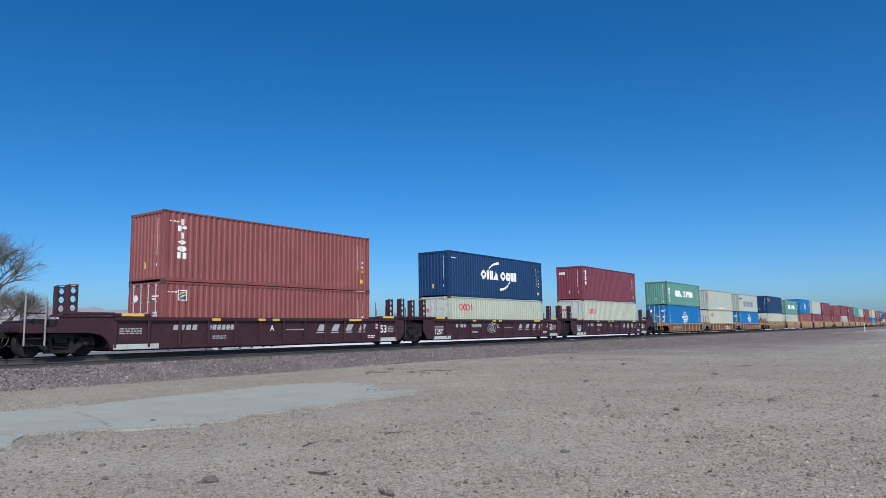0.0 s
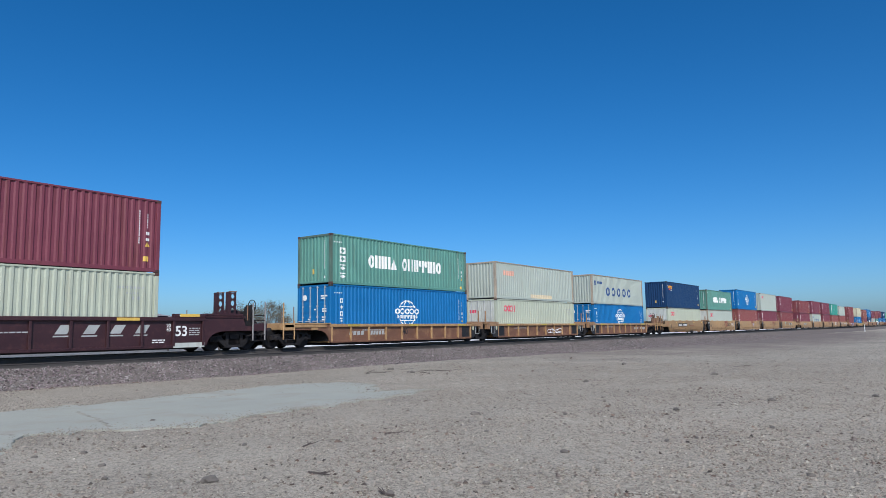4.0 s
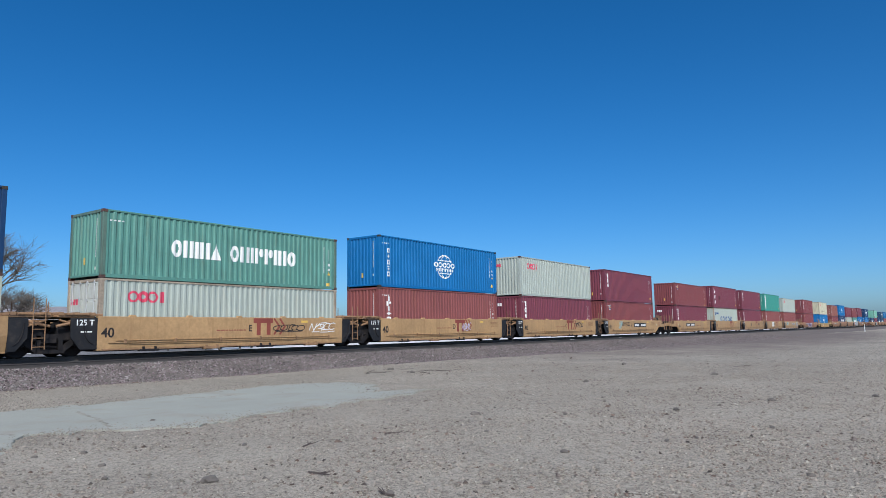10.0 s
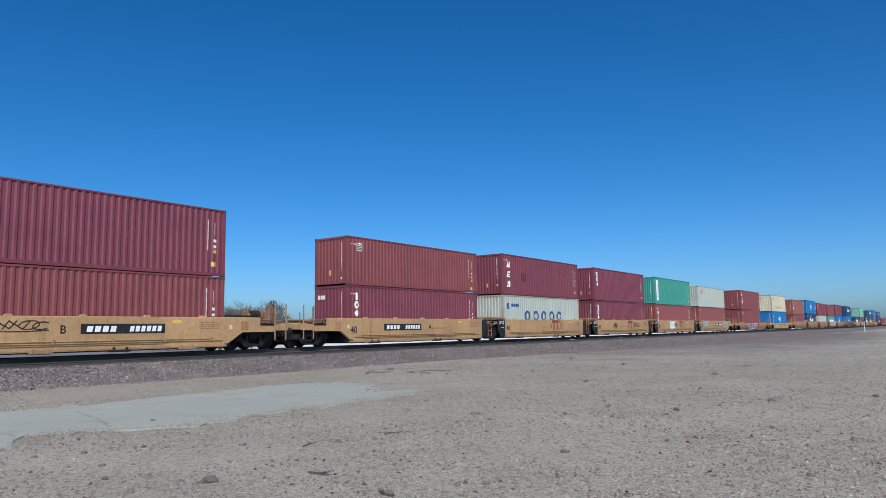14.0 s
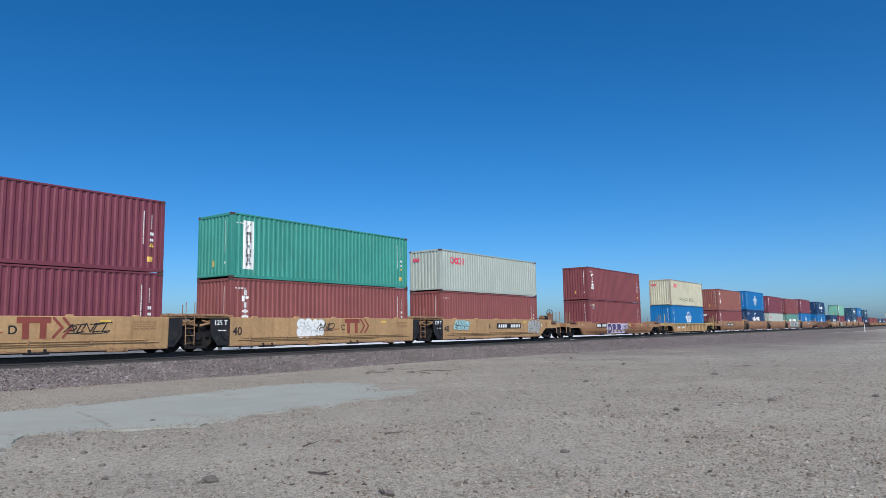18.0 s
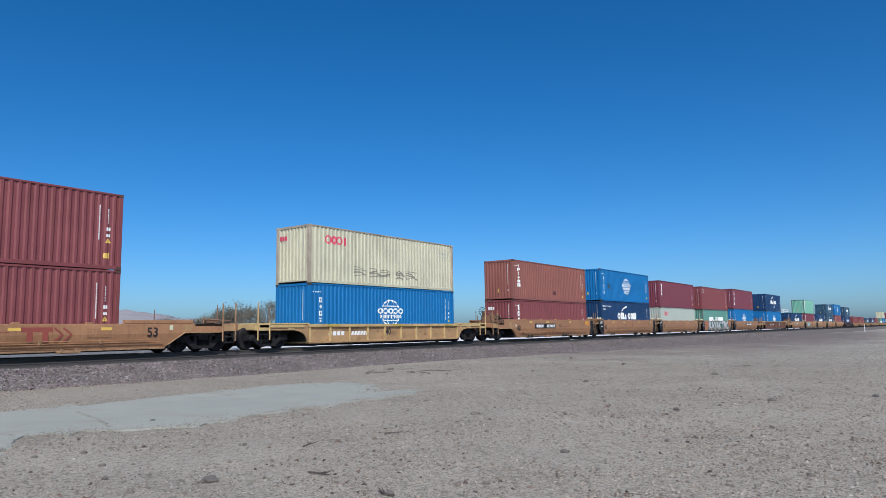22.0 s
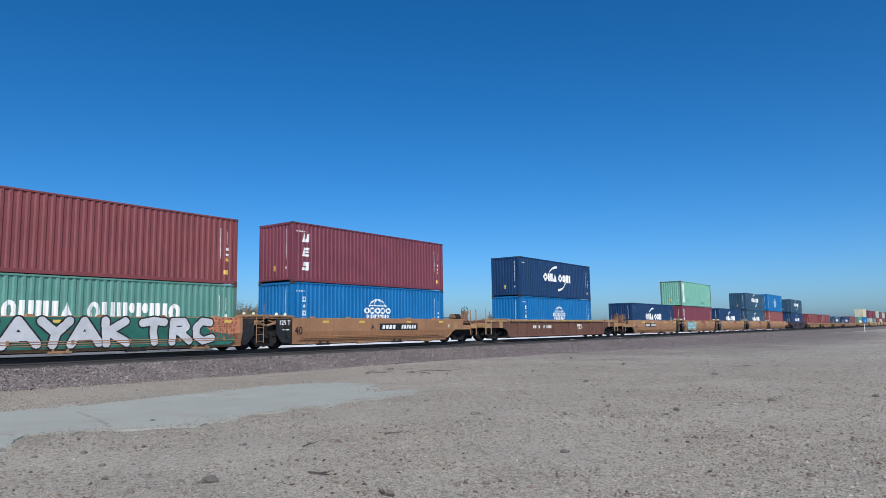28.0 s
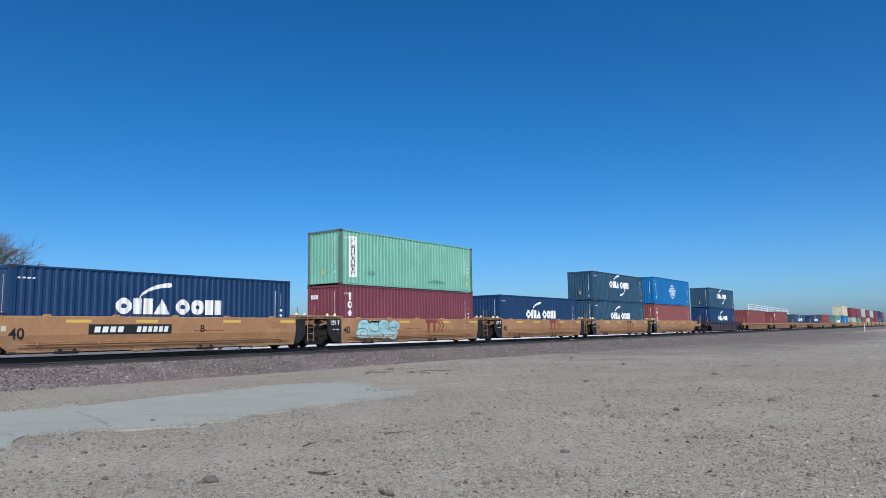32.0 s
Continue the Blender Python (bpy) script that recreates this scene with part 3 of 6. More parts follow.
LOGOS = {
    # name: list of (material, shapes, u0, u1, v0, v1, label)
    "swoosh": [(WHITE, row((oval, solid, wedge), 3.72, 1.27, 0.61, (0.62, 0.80, 0.70), 0.06) + row((oval, oval, solid), 6.22, 1.27, 0.61, (0.62, 0.64, 0.80), 0.06) + [("stroke", arc(6.1, 1.62, 1.55, 0.82, 165, 97), 0.1, (0.05, 0.19))], 3.6, 8.5, 1.2, 2.6, "white block lettering with a curved stroke")],
    "low_swoosh": [(WHITE, [("stroke", arc(5.95, 1.42, 1.5, 0.80, -10, -83), 0.1, (0.06, 0.19))], 5.8, 7.6, 0.5, 1.35, "white curved stroke")],
    "words": [(WHITE, row((oval, pair, stem, pair, wedge), 2.87, 1.0, 0.70, (0.47, 0.47, 0.17, 0.47, 0.50), 0.07) + row((oval, pair, stem, flag, flag, stem, pair, oval), 5.70, 1.0, 0.70, (0.47, 0.50, 0.17, 0.46, 0.46, 0.17, 0.50, 0.50), 0.075), 2.8, 9.5, 0.95, 1.75, "two words as white blocks")],
    "stack_white": [(WHITE, tower((tile, tile, comb, comb), 0.68, 1.08, 0.5, 2.2, 0.22), 0.6, 1.2, 0.4, 2.3, "vertical white characters as blocks")],
    "thin_stack": [(WHITE, tower((tile, gem, tile, comb, tile), 0.70, 0.93, 0.55, 2.2, 0.22), 0.6, 1.1, 0.4, 2.4, "vertical white characters as blocks")],
    "globe": [(WHITE, globe(1.47), 5.0, 7.3, 0.7, 2.2, "white globe emblem")],
    "rings": [(INK, [("ring", 3.48 + 1.27 * k, 1.44, 0.42, 0.40, 0.19) for k in range(5)], 2.9, 9.1, 0.95, 1.9, "dark blue ring-shaped lettering"),
              (INK, [("disc", 0.72, 2.16, 0.14, 0.2), ("box", 0.45, 1.93, 1.0, 1.97)] + blocks(1.2, 2.3, 2.08, 2.30, 4, 0.2), 0.4, 2.4, 1.9, 2.4, "small dark blue emblem and blocks")],
    "rose_low": [(PINK, [("ring", 1.32, 1.94, 0.23, 0.22, 0.085), ("ring", 1.72, 1.94, 0.22, 0.22, 0.13), ("ring", 2.12, 1.94, 0.23, 0.22, 0.085), ("box", 2.42, 1.72, 2.62, 2.16)], 1.0, 2.8, 1.6, 2.25, "rose-red rounded emblem")],
    "rose_high": [(PINK, [("ring", 1.32, 2.24, 0.23, 0.22, 0.085), ("ring", 1.72, 2.24, 0.22, 0.22, 0.13), ("ring", 2.12, 2.24, 0.23, 0.22, 0.085), ("box", 2.42, 2.02, 2.62, 2.46)], 1.0, 2.8, 1.95, 2.55, "rose-red rounded emblem")],
    "rose_faded": [(FADED, blocks(1.1, 2.65, 1.95, 2.3, 4, 0.12, slit=False), 1.0, 2.8, 1.9, 2.35, "faded pink emblem"), (BUFF, [("box", 4.9, 0.42, 8.3, 0.72)], 4.8, 8.4, 0.4, 0.8, "buff touched-up patch")],
    "stack_six": [(WHITE, tower((stem, flag, stem, gem, oval, pair), 0.66, 1.05, 0.92, 2.58, 0.12), 0.6, 1.1, 0.95, 2.62, "vertical white block lettering")],
    "stack_low": [(WHITE, tower((stem, flag, stem, gem, oval, pair), 0.64, 1.00, 0.75, 2.40, 0.12), 0.6, 1.1, 0.8, 2.5, "vertical white block lettering")],
    "stack_three": [(WHITE, tower((stem, oval, gem), 0.57, 0.90, 1.20, 2.52, 0.10), 0.5, 0.95, 1.3, 2.55, "vertical white lettering of three signs")],
    "stack_lean": [(WHITE, [("box", 0.66, 1.95, 1.06, 2.38, 0.2), ("-box", 0.80, 2.10, 0.93, 2.5, 0.2), ("box", 0.66, 1.25, 1.06, 1.68, 0.2), ("-box", 0.82, 1.36, 1.10, 1.43, 0.2), ("-box", 0.82, 1.50, 1.10, 1.57, 0.2), ("box", 0.66, 0.58, 1.06, 0.98, 0.2), ("-box", 0.6, 0.72, 0.92, 0.79, 0.2)], 0.6, 1.3, 0.5, 2.5, "three slanted white blocks")],
    "band": [(WHITE, [("box", 0.66, 0.42, 1.24, 2.60)], 0.6, 1.3, 0.4, 2.65, "vertical white band"), (INK, tower((oval, pair, flag, stem, pair, oval, stem, flag), 0.80, 1.10, 0.52, 2.10, 0.22) + [("stroke", [(0.76, 2.2), (1.12, 2.52)], 0.05)], 0.7, 1.2, 0.5, 2.56, "dark blocks on the white band")],
    "amber": [(ORANGE, [("ring", 0.62, 2.30, 0.17, 0.16, 0.09), ("ring", 0.94, 2.30, 0.16, 0.16, 0.09), ("ring", 1.25, 2.30, 0.16, 0.16, 0.09), ("ring", 1.56, 2.30, 0.16, 0.16, 0.09), ("ring", 1.87, 2.30, 0.17, 0.16, 0.09), ("box", 1.33, 2.14, 1.40, 2.44)], 0.4, 2.1, 2.1, 2.5, "orange rounded lettering"), (PINK, [("box", 0.72, 1.98, 1.25, 2.08, 0.5)], 0.6, 1.5, 1.9, 2.1, "small red block"), (WHITE, blocks(1.35, 1.9, 1.93, 2.01, 7, 0.3, slit=False), 1.3, 2.0, 1.9, 2.05, "small white blocks")],
    "leaf": [(WHITE, [("box", 0.72, 2.12, 1.16, 2.56), ("-box", 0.76, 2.16, 1.12, 2.52)], 0.7, 1.2, 2.05, 2.62, "square emblem with a white edge"), (INK, [("box", 0.765, 2.165, 1.115, 2.515), ("-stroke", [(0.80, 2.36), (0.92, 2.44), (1.10, 2.47)], 0.06), ("-stroke", [(0.80, 2.20), (0.95, 2.31), (1.06, 2.34)], 0.06)], 0.7, 1.2, 2.05, 2.62, "dark blue emblem field"), (YELLOW, [("stroke", [(0.80, 2.36), (0.92, 2.44), (1.10, 2.47)], 0.058), ("stroke", [(0.80, 2.20), (0.95, 2.31), (1.06, 2.34)], 0.058)], 0.7, 1.2, 2.05, 2.62, "yellow leaf strokes")],
    "codes": [(WHITE, [("box", 11.28, 2.33 - 0.095 * k, 11.32, 2.40 - 0.095 * k) for k in range(14)] + [("box", 11.62, 2.22 - 0.10 * k, 11.68, 2.29 - 0.10 * k) for k in range(6)] + [("box", 11.58, 1.45, 11.74, 1.58), ("box", 11.58, 1.22, 11.74, 1.34)], 11.2, 11.8, 0.9, 2.5, "vertical rows of small white marks"),
              (YELLOW, [("stroke", [(11.58, 1.02), (11.74, 1.02), (11.66, 1.14), (11.58, 1.02)], 0.06), ("box", 11.5, 0.42, 11.72, 0.62)], 11.4, 11.8, 0.4, 1.2, "yellow stickers"),
              (WHITE, [("box", 0.26 + 0.16 * k, 2.44, 0.36 + 0.16 * k, 2.50, 0.5) for k in range(4)], 0.2, 1.0, 2.42, 2.52, "white height stripes")],
    "flat_codes": [(GREYTEXT, [("box", 10.5 + 0.1 * k, 2.24, 10.56 + 0.1 * k, 2.33) for k in range(11)] + [("box", 10.9 + 0.1 * k, 2.05, 10.95 + 0.1 * k, 2.12) for k in range(5)] + [("box", 11.1, 1.82, 11.22, 1.95), ("box", 11.32, 1.82, 11.44, 1.95)], 10.4, 11.8, 1.7, 2.4, "rows of small grey marks")],
}


# ---- shipping containers ----
def side_panel(h, seed):
    e = sorted({POST + k * PITCH_C + o for k in range(44) for o in (0, 0.082, 0.132, 0.228)})
    e = [q for q in e if q < LEN - POST - 0.02] + [LEN - POST]
    s, rows = Shape(), [0.15 + (h - 0.21) * k / 8 for k in range(9)]
    n = len(e)
    for j, z in enumerate(rows):
        for u in e:
            dent = 0.0 if j in (0, 8) else 0.011 * noise.noise((u * 1.1, z * 1.6, seed * 7.3)) + 0.004 * noise.noise((u * 7, z * 3, seed * 3.1))
            s.v.append((u, -1.205 + ridge(u) + max(dent, -0.004), z))
    s.f += [(j * n + k, j * n + k + 1, (j + 1) * n + k + 1, (j + 1) * n + k) for j in range(8) for k in range(n - 1)]
    return s.mesh("side_panel")


def end_panel(h):
    e, y = [-1.06], -1.06
    while y < 1.0:
        e += [y + 0.09, y + 0.125, y + 0.215, y + 0.25]
        y += 0.25
    e = [q for q in e if q < 1.06] + [1.06]
    s = Shape()
    dep = [float(np.interp((q + 1.06) % 0.25, [0, 0.09, 0.125, 0.215, 0.25], [0, 0, 0.055, 0.055, 0])) for q in e]
    n = len(e)
    s.add([(0.012 + d, q, z) for z in (0.17, h - 0.10) for q, d in zip(e, dep)], [(k, k + 1, n + k + 1, n + k) for k in range(n - 1)])
    return s.mesh("end_panel")


def door_leaf(h):
    s = Shape()
    s.box(0.03, 0.06, -1.06, -0.01, 0.15, h - 0.11)
    for k in range(4):
        z0 = 0.24 + k * (h - 0.44) / 4
        s.box(0.016, 0.03, -1.00, -0.07, z0, z0 + (h - 0.44) / 4 - 0.10, 0.006)
    return s.mesh("door")


def lock_rod(h):
    s = Shape().rod((-0.01, 0, 0.10), (-0.01, 0, h - 0.06), 0.022, 8)
    for z in (0.12, 0.7, 1.25, 1.8, h - 0.14):
        s.box(-0.028, 0.03, -0.05, 0.05, z - 0.035, z + 0.035)
    s.box(-0.035, -0.012, -0.01, 0.34, 1.02, 1.06)
    return s.mesh("lock_rod")


def frame_parts(h):
    post = Shape().box(0.0, POST, -1.219, -1.06, 0.118, h - 0.118, 0.012).mesh("corner_post")
    cast = Shape().box(-0.003, 0.178, -1.222, -1.060, 0.0, 0.118, 0.008)
    cast.box(0.05, 0.13, -1.2225, -1.2215, 0.035, 0.083)
    top = Shape().box(0.178, LEN - 0.178, -1.217, -1.15, h - 0.072, h - 0.004, 0.006).mesh("top_rail")
    low = Shape().box(0.178, LEN - 0.178, -1.217, -1.12, 0.022, 0.165, 0.008).mesh("bottom_rail")
    head = Shape().box(0.0, 0.09, -1.06, 1.06, h - 0.118, h - 0.005, 0.008).mesh("end_header")
    sill = Shape().box(0.0, 0.12, -1.06, 1.06, 0.085, 0.175, 0.008).mesh("end_sill")
    roof = Shape()
    e = [0.1 + 0.105 * k for k in range(115)]
    vs = [(u, y, h - 0.022 - (0.02 if k % 4 in (1, 2) else 0)) for y in (-1.16, 1.16) for k, u in enumerate(e)]
    roof.add(vs, [(k, k + 1, 115 + k + 1, 115 + k) for k in range(114)])
    floor = Shape().box(0.12, LEN - 0.12, -1.12, 1.12, 0.12, 0.15)
    return dict(post=post, cast=cast.mesh("corner_casting"), top=top, low=low, head=head, sill=sill, roof=roof.mesh("roof"), floor=floor.mesh("floor"))


STD, HIGH = 2.591, 2.896
END_CODES = Shape()
for k in range(15):
    END_CODES.box(0.004, 0.008, -0.80, -0.76, 2.50 - 0.10 * k, 2.56 - 0.10 * k)
END_CODES.box(0.004, 0.008, -0.81, -0.74, 0.62, 0.74)
END_CODES = END_CODES.mesh("end_codes")
STICKER = Shape().box(0.003, 0.008, -0.02, 0.10, 0.55, 0.82).mesh("sticker")
DOOR_MARKS = Shape()
for z, y0, y1 in ((2.28, -0.98, -0.52), (2.16, -0.80, -0.52), (1.62, -0.92, -0.62), (1.50, -0.92, -0.62), (1.20, -0.84, -0.60), (1.08, -0.84, -0.60), (0.80, -0.90, -0.66), (1.60, -0.18, -0.04), (1.10, 0.30, 0.42)):
    DOOR_MARKS.box(0.004, 0.012, y0, y1, z - HIGH + STD, z + 0.07 - HIGH + STD)
DOOR_MARKS.rod((0.012, 0.66, 1.95), (0.004, 0.66, 1.95), 0.15, 20)
DOOR_MARKS = DOOR_MARKS.mesh("door_marking")
END_EMBLEM = Shape()
for k in range(3):
    END_EMBLEM.box(0.003, 0.008, 0.42 + 0.19 * k, 0.57 + 0.19 * k, 2.20, 2.42)
END_EMBLEM = END_EMBLEM.mesh("end_emblem")
SIZES = {h: dict(side=[side_panel(h, k) for k in range(4)], end=end_panel(h), door=door_leaf(h), rod=lock_rod(h), **frame_parts(h)) for h in (STD, HIGH)}
LOGO_AT = {STD: -0.28, HIGH: 0.0}
WORDS = {"brick": "brick-red", "salmon": "faded brick-red", "red": "red-brown", "maroon": "maroon", "navy": "navy blue", "slate": "faded slate-blue", "blue": "bright blue", "sea": "sea-green", "jade": "jade green", "mint": "mint green", "white": "off-white", "bright": "white", "cream": "grimy cream"}
UNDER = material("dark_underframe_paint", (0.035, 0.032, 0.032), 0.7, spots=0.2)


def container(x, z, h, colour, logos=(), doors=False, rusty=False, codes=True, far=False, upper=False):
    """One forty-foot box with its near left lower corner at x and its base at z."""
    p, box = PAINT[colour], new("shipping_container")
    box.matrix_basis = pose(x, TRACK_Y, z)
    tagged(box, "%s corrugated steel shipping container %s" % (WORDS[colour], "stacked on another container" if upper else "seated in a well car"), "shipping container", "containers on the train")
    g = SIZES[h]
    back = dict(at=(LEN, 0, 0), turn=(0, 0, 180))
    pick = int(x * 7 + z * 3) % 4
    put("side_panel", g["side"][pick], p, box)
    put("side_panel", g["side"][(pick + 1) % 4], p, box, **back)
    put("roof", g["roof"], p, box)
    put("floor", g["floor"], UNDER, box)
    pm = GREENRUST if colour in ("sea", "mint") else POST_RUST if rusty else p
    cm = UNDER if colour in ("navy", "blue", "slate") else POST_RUST if rusty else CASTRUST
    for way in ({}, back):
        put("top_rail", g["top"], pm if rusty else p, box, **way)
        put("bottom_rail", g["low"], p, box, **way)
        put("end_header", g["head"], pm, box, **way)
        put("end_sill", g["sill"], p, box, **way)
        for y in (0, 2.278):
            put("corner_post", g["post"], pm, box, **({"at": (0, y, 0)} if not way else {"at": (LEN, -y, 0), "turn": (0, 0, 180)}))
            for zz in (0, h - 0.118):
                put("corner_casting", g["cast"], cm, box, **({"at": (0, 2 * 1.141 * (y > 0), zz)} if not way else {"at": (LEN, -2 * 1.141 * (y > 0), zz), "turn": (0, 0, 180)}))
    door_way, front_way = ({}, back) if doors else (back, {})
    put("end_panel", g["end"], p, box, **front_way)
    dm = DOORGREY if colour in ("white", "bright", "cream") else p
    for s in (0, 1):
        at = (0, 1.07 * s, 0) if doors else (LEN, -1.07 * s, 0)
        d = put("door", g["door"], dm, box, at, turn=(0, 0, 0 if doors else 180))
        if doors or not far:
            for y in (-0.82, -0.28):
                put("lock_rod", g["rod"], ROD, d, (0, y, 0), "galvanised lock rod")
    dz = LOGO_AT[h]
    for name in tuple(logos) + (("codes",) if codes is True else (codes,) if codes else ()):
        for k, (m, prims, u0, u1, v0, v1, label) in enumerate(LOGOS[name]):
            if name == "codes" and far and k:
                continue
            shift = 0.0 if name in ("swoosh", "low_swoosh", "globe", "rose_low", "words") else dz
            if name in SPLIT and not far:
                for j, bit in enumerate(pieces(prims)):
                    put("emblem_shape", mark((name, k, j), bit, u0, u1, v0, v1), m, box, (0, 0, shift), label)
                continue
            tagged(put("marking", mark((name, k), prims, u0, u1, v0, v1), m, box, (0, 0, shift), label), kind="stuff" if "codes" in name or far else "")
    if doors and colour in ("white", "bright"):
        tagged(put("end_emblem", END_EMBLEM, PINK, box, (0.008, 0, h - HIGH - 0.25), "small rose-red emblem on the door"), kind="stuff")
    if doors and not far and colour not in ("white", "bright", "cream"):
        tagged(put("door_marking", DOOR_MARKS, WHITE, box, (0, 0, h - STD), "small white marks on the doors"), kind="stuff")
    if not doors and not far:
        white = colour in ("white", "bright", "cream")
        tagged(put("end_codes", END_CODES, GREYTEXT if white else WHITE, box, (0, 0, h - HIGH), "column of small marks on the end"), kind="stuff")
        if not white:
            put("sticker", STICKER, YELLOW, box, (0, 0, 0), "yellow sticker")
        if "stack_three" in logos or "rose_high" in logos:
            tagged(put("end_emblem", END_EMBLEM, PINK if white else WHITE, box, (0, 0, h - HIGH), "small emblem on the end"), kind="stuff")
    return box


# ---- trucks under the cars ----
def wheelset_mesh():
    s = Shape()
    for y, d in ((-0.75, -1), (0.75, 1)):
        s.lathe([(0.10, y - d * 0.09), (0.11, y + d * 0.06), (0.30, y + d * 0.035), (0.40, y + d * 0.06), (0.455, y + d * 0.065), (0.48, y + d * 0.0), (0.485, y - d * 0.06), (0.51, y - d * 0.075), (0.50, y - d * 0.10), (0.40, y - d * 0.09), (0.30, y - d * 0.02), (0.10, y - d * 0.09)], (0, 0, 0), 28)
    s.rod((0, -1.12, 0), (0, 1.12, 0), 0.085, 12)
    for y in (-1.14, 1.14):
        s.lathe([(0.0, y * 1.02), (0.10, y * 1.02), (0.12, y * 0.99), (0.12, y * 0.95)], (0, 0, 0), 14)
        for k in range(3):
            a = k * 2.094
            s.rod((0.065 * math.cos(a), y * 1.015, 0.065 * math.sin(a)), (0.065 * math.cos(a), y * 1.035, 0.065 * math.sin(a)), 0.02, 6)
    return s.mesh("wheelset", True)


def side_frame_mesh():
    s = Shape()
    # cast frame as a ring of struts round the spring window
    for k, (a, b, c, d) in enumerate((((-1.20, 0.40), (-1.20, 0.62), (-0.62, 0.70), (-0.62, 0.56)), ((0.62, 0.56), (0.62, 0.70), (1.20, 0.62), (1.20, 0.40)), ((-0.66, 0.66), (-0.40, 0.82), (0.40, 0.82), (0.66, 0.66)), ((-0.92, 0.52), (-0.70, 0.62), (-0.30, 0.28), (-0.46, 0.16)), ((0.46, 0.16), (0.30, 0.28), (0.70, 0.62), (0.92, 0.52)), ((-0.50, 0.14), (-0.46, 0.26), (0.46, 0.26), (0.50, 0.14)), ((-0.44, 0.24), (-0.44, 0.76), (-0.30, 0.76), (-0.30, 0.24)), ((0.30, 0.24), (0.30, 0.76), (0.44, 0.76), (0.44, 0.24)))):
        s.plate([a, d, c, b], -1.12 - 0.005 * k, -0.94 + 0.004 * k)
    for x in (-0.915, 0.915):
        s.box(x - 0.15, x + 0.15, -1.09, -0.90, 0.40, 0.60, 0.03)
    return s.mesh("side_frame")


def spring_mesh():
    zig = [(-1.06 - (0.05 if k % 2 else 0.0), 0.26 + k * 0.024) for k in range(13)]
    return Shape().bar(zig + [(-0.95, 0.55), (-0.95, 0.26)], -0.27, 0.27).mesh("spring_nest")


WHEELSET, FRAME_M, SPRING_M = wheelset_mesh(), side_frame_mesh(), spring_mesh()
BOLSTER = Shape().box(-0.22, 0.22, -1.15, 1.15, 0.50, 0.72, 0.04).box(-0.4, 0.4, -0.35, 0.35, 0.70, 0.80, 0.05).mesh("truck")
WHEELS = []


def truck(parent, x):
    t = put("truck", BOLSTER, SOOT, parent, (x, 0, 0), "sooty cast-steel truck with two wheelsets")
    for turn in (0, 180):
        put("side_frame", FRAME_M, SOOT, t, turn=(0, 0, turn))
        put("spring_nest", SPRING_M, SOOT, t, turn=(0, 0, turn))
    for dx in (-0.915, 0.915):
        WHEELS.append(put("wheelset", WHEELSET, SOOT, t, (dx, 0, 0.485), "dark steel wheelset"))
    return t


# ---- well cars ----
def smooth_side(w0, w1, lend, rend, lean, top=1.43):
    """Folded plate side: upright above, leaning in below, raised over the truck at a coupler end."""
    s = Shape()
    a0, a1 = (w0 - (1.0 if w0 < -1 else 1.55) if lend else w0), (w1 + (1.1 if w0 < -1 else 1.6) if rend else w1)
    low = 0.78
    s.bar([(-1.46, low), (-1.40, low), (-1.40, top - 0.06), (-1.30, top - 0.06), (-1.30, top), (-1.44, top), (-1.46, top - 0.02)], a0, a1)
    if lend:
        s.box(w0 - 2.5, a0, -1.46, -1.41, 0.80, 1.06, 0.01)
    if rend:
        s.box(a1, w1 + 2.5, -1.46, -1.41, 0.80, 1.06, 0.01)
    b0, b1 = (w0 - 0.65 if lend else w0), (w1 + 0.65 if rend else w1)
    c0, c1 = (w0 + 0.15 if lend else w0), (w1 - 0.15 if rend else w1)
    vs = [(b0, -1.46, low), (b1, -1.46, low), (c1, -1.46 + lean, 0.27), (c0, -1.46 + lean, 0.27), (b0, -1.40, low), (b1, -1.40, low), (c1, -1.40 + lean, 0.27), (c0, -1.40 + lean, 0.27)]
    s.add(vs, [(0, 3, 2, 1), (4, 5, 6, 7), (0, 4, 7, 3), (1, 2, 6, 5), (3, 7, 6, 2)])
    s.box(c0, c1, -1.455 + lean, -1.20, 0.20, 0.27)
    return s.mesh("side")


def ladder(x, z0, z1, y, mat, parent):
    s = Shape()
    for dx in (-0.2, 0.2):
        s.rod((x + dx, y, z0), (x + dx, y, z1), 0.018, 6)
    k = z0 + 0.08
    while k < min(z1, 1.3):
        s.rod((x - 0.2, y, k), (x + 0.2, y, k), 0.016, 6)
        k += 0.3
    return part("ladder", s, mat, parent)


BRACKET = Shape().box(-0.05, 0.05, -1.492, -1.44, 0.44, 0.60, 0.01).mesh("bracket")
POCKET = Shape().box(-0.40, 0.40, -1.455, -1.30, 0.12, 0.22, 0.02).box(-0.30, -0.20, -1.47, -1.40, 0.16, 0.30, 0.01).box(0.20, 0.30, -1.47, -1.40, 0.16, 0.30, 0.01).mesh("sill_pocket")
GUIDE = Shape().plate([(-0.13, 0), (0.13, 0), (0.08, 0.065), (-0.08, 0.065)], -1.45, -1.30).mesh("container_guide")
REFLECT = Shape().box(0, 0.9, -1.466, -1.460, 0, 0.11).mesh("reflector")
SHORT_REFLECT = Shape().box(0, 0.4, -1.466, -1.460, 0, 0.10).mesh("reflector")
COUPLER = Shape().box(-0.55, 0.30, -0.09, 0.09, 0.78, 0.96, 0.03).box(0.22, 0.42, -0.16, 0.16, 0.74, 1.0, 0.04).mesh("coupler")
HOSE = Shape()
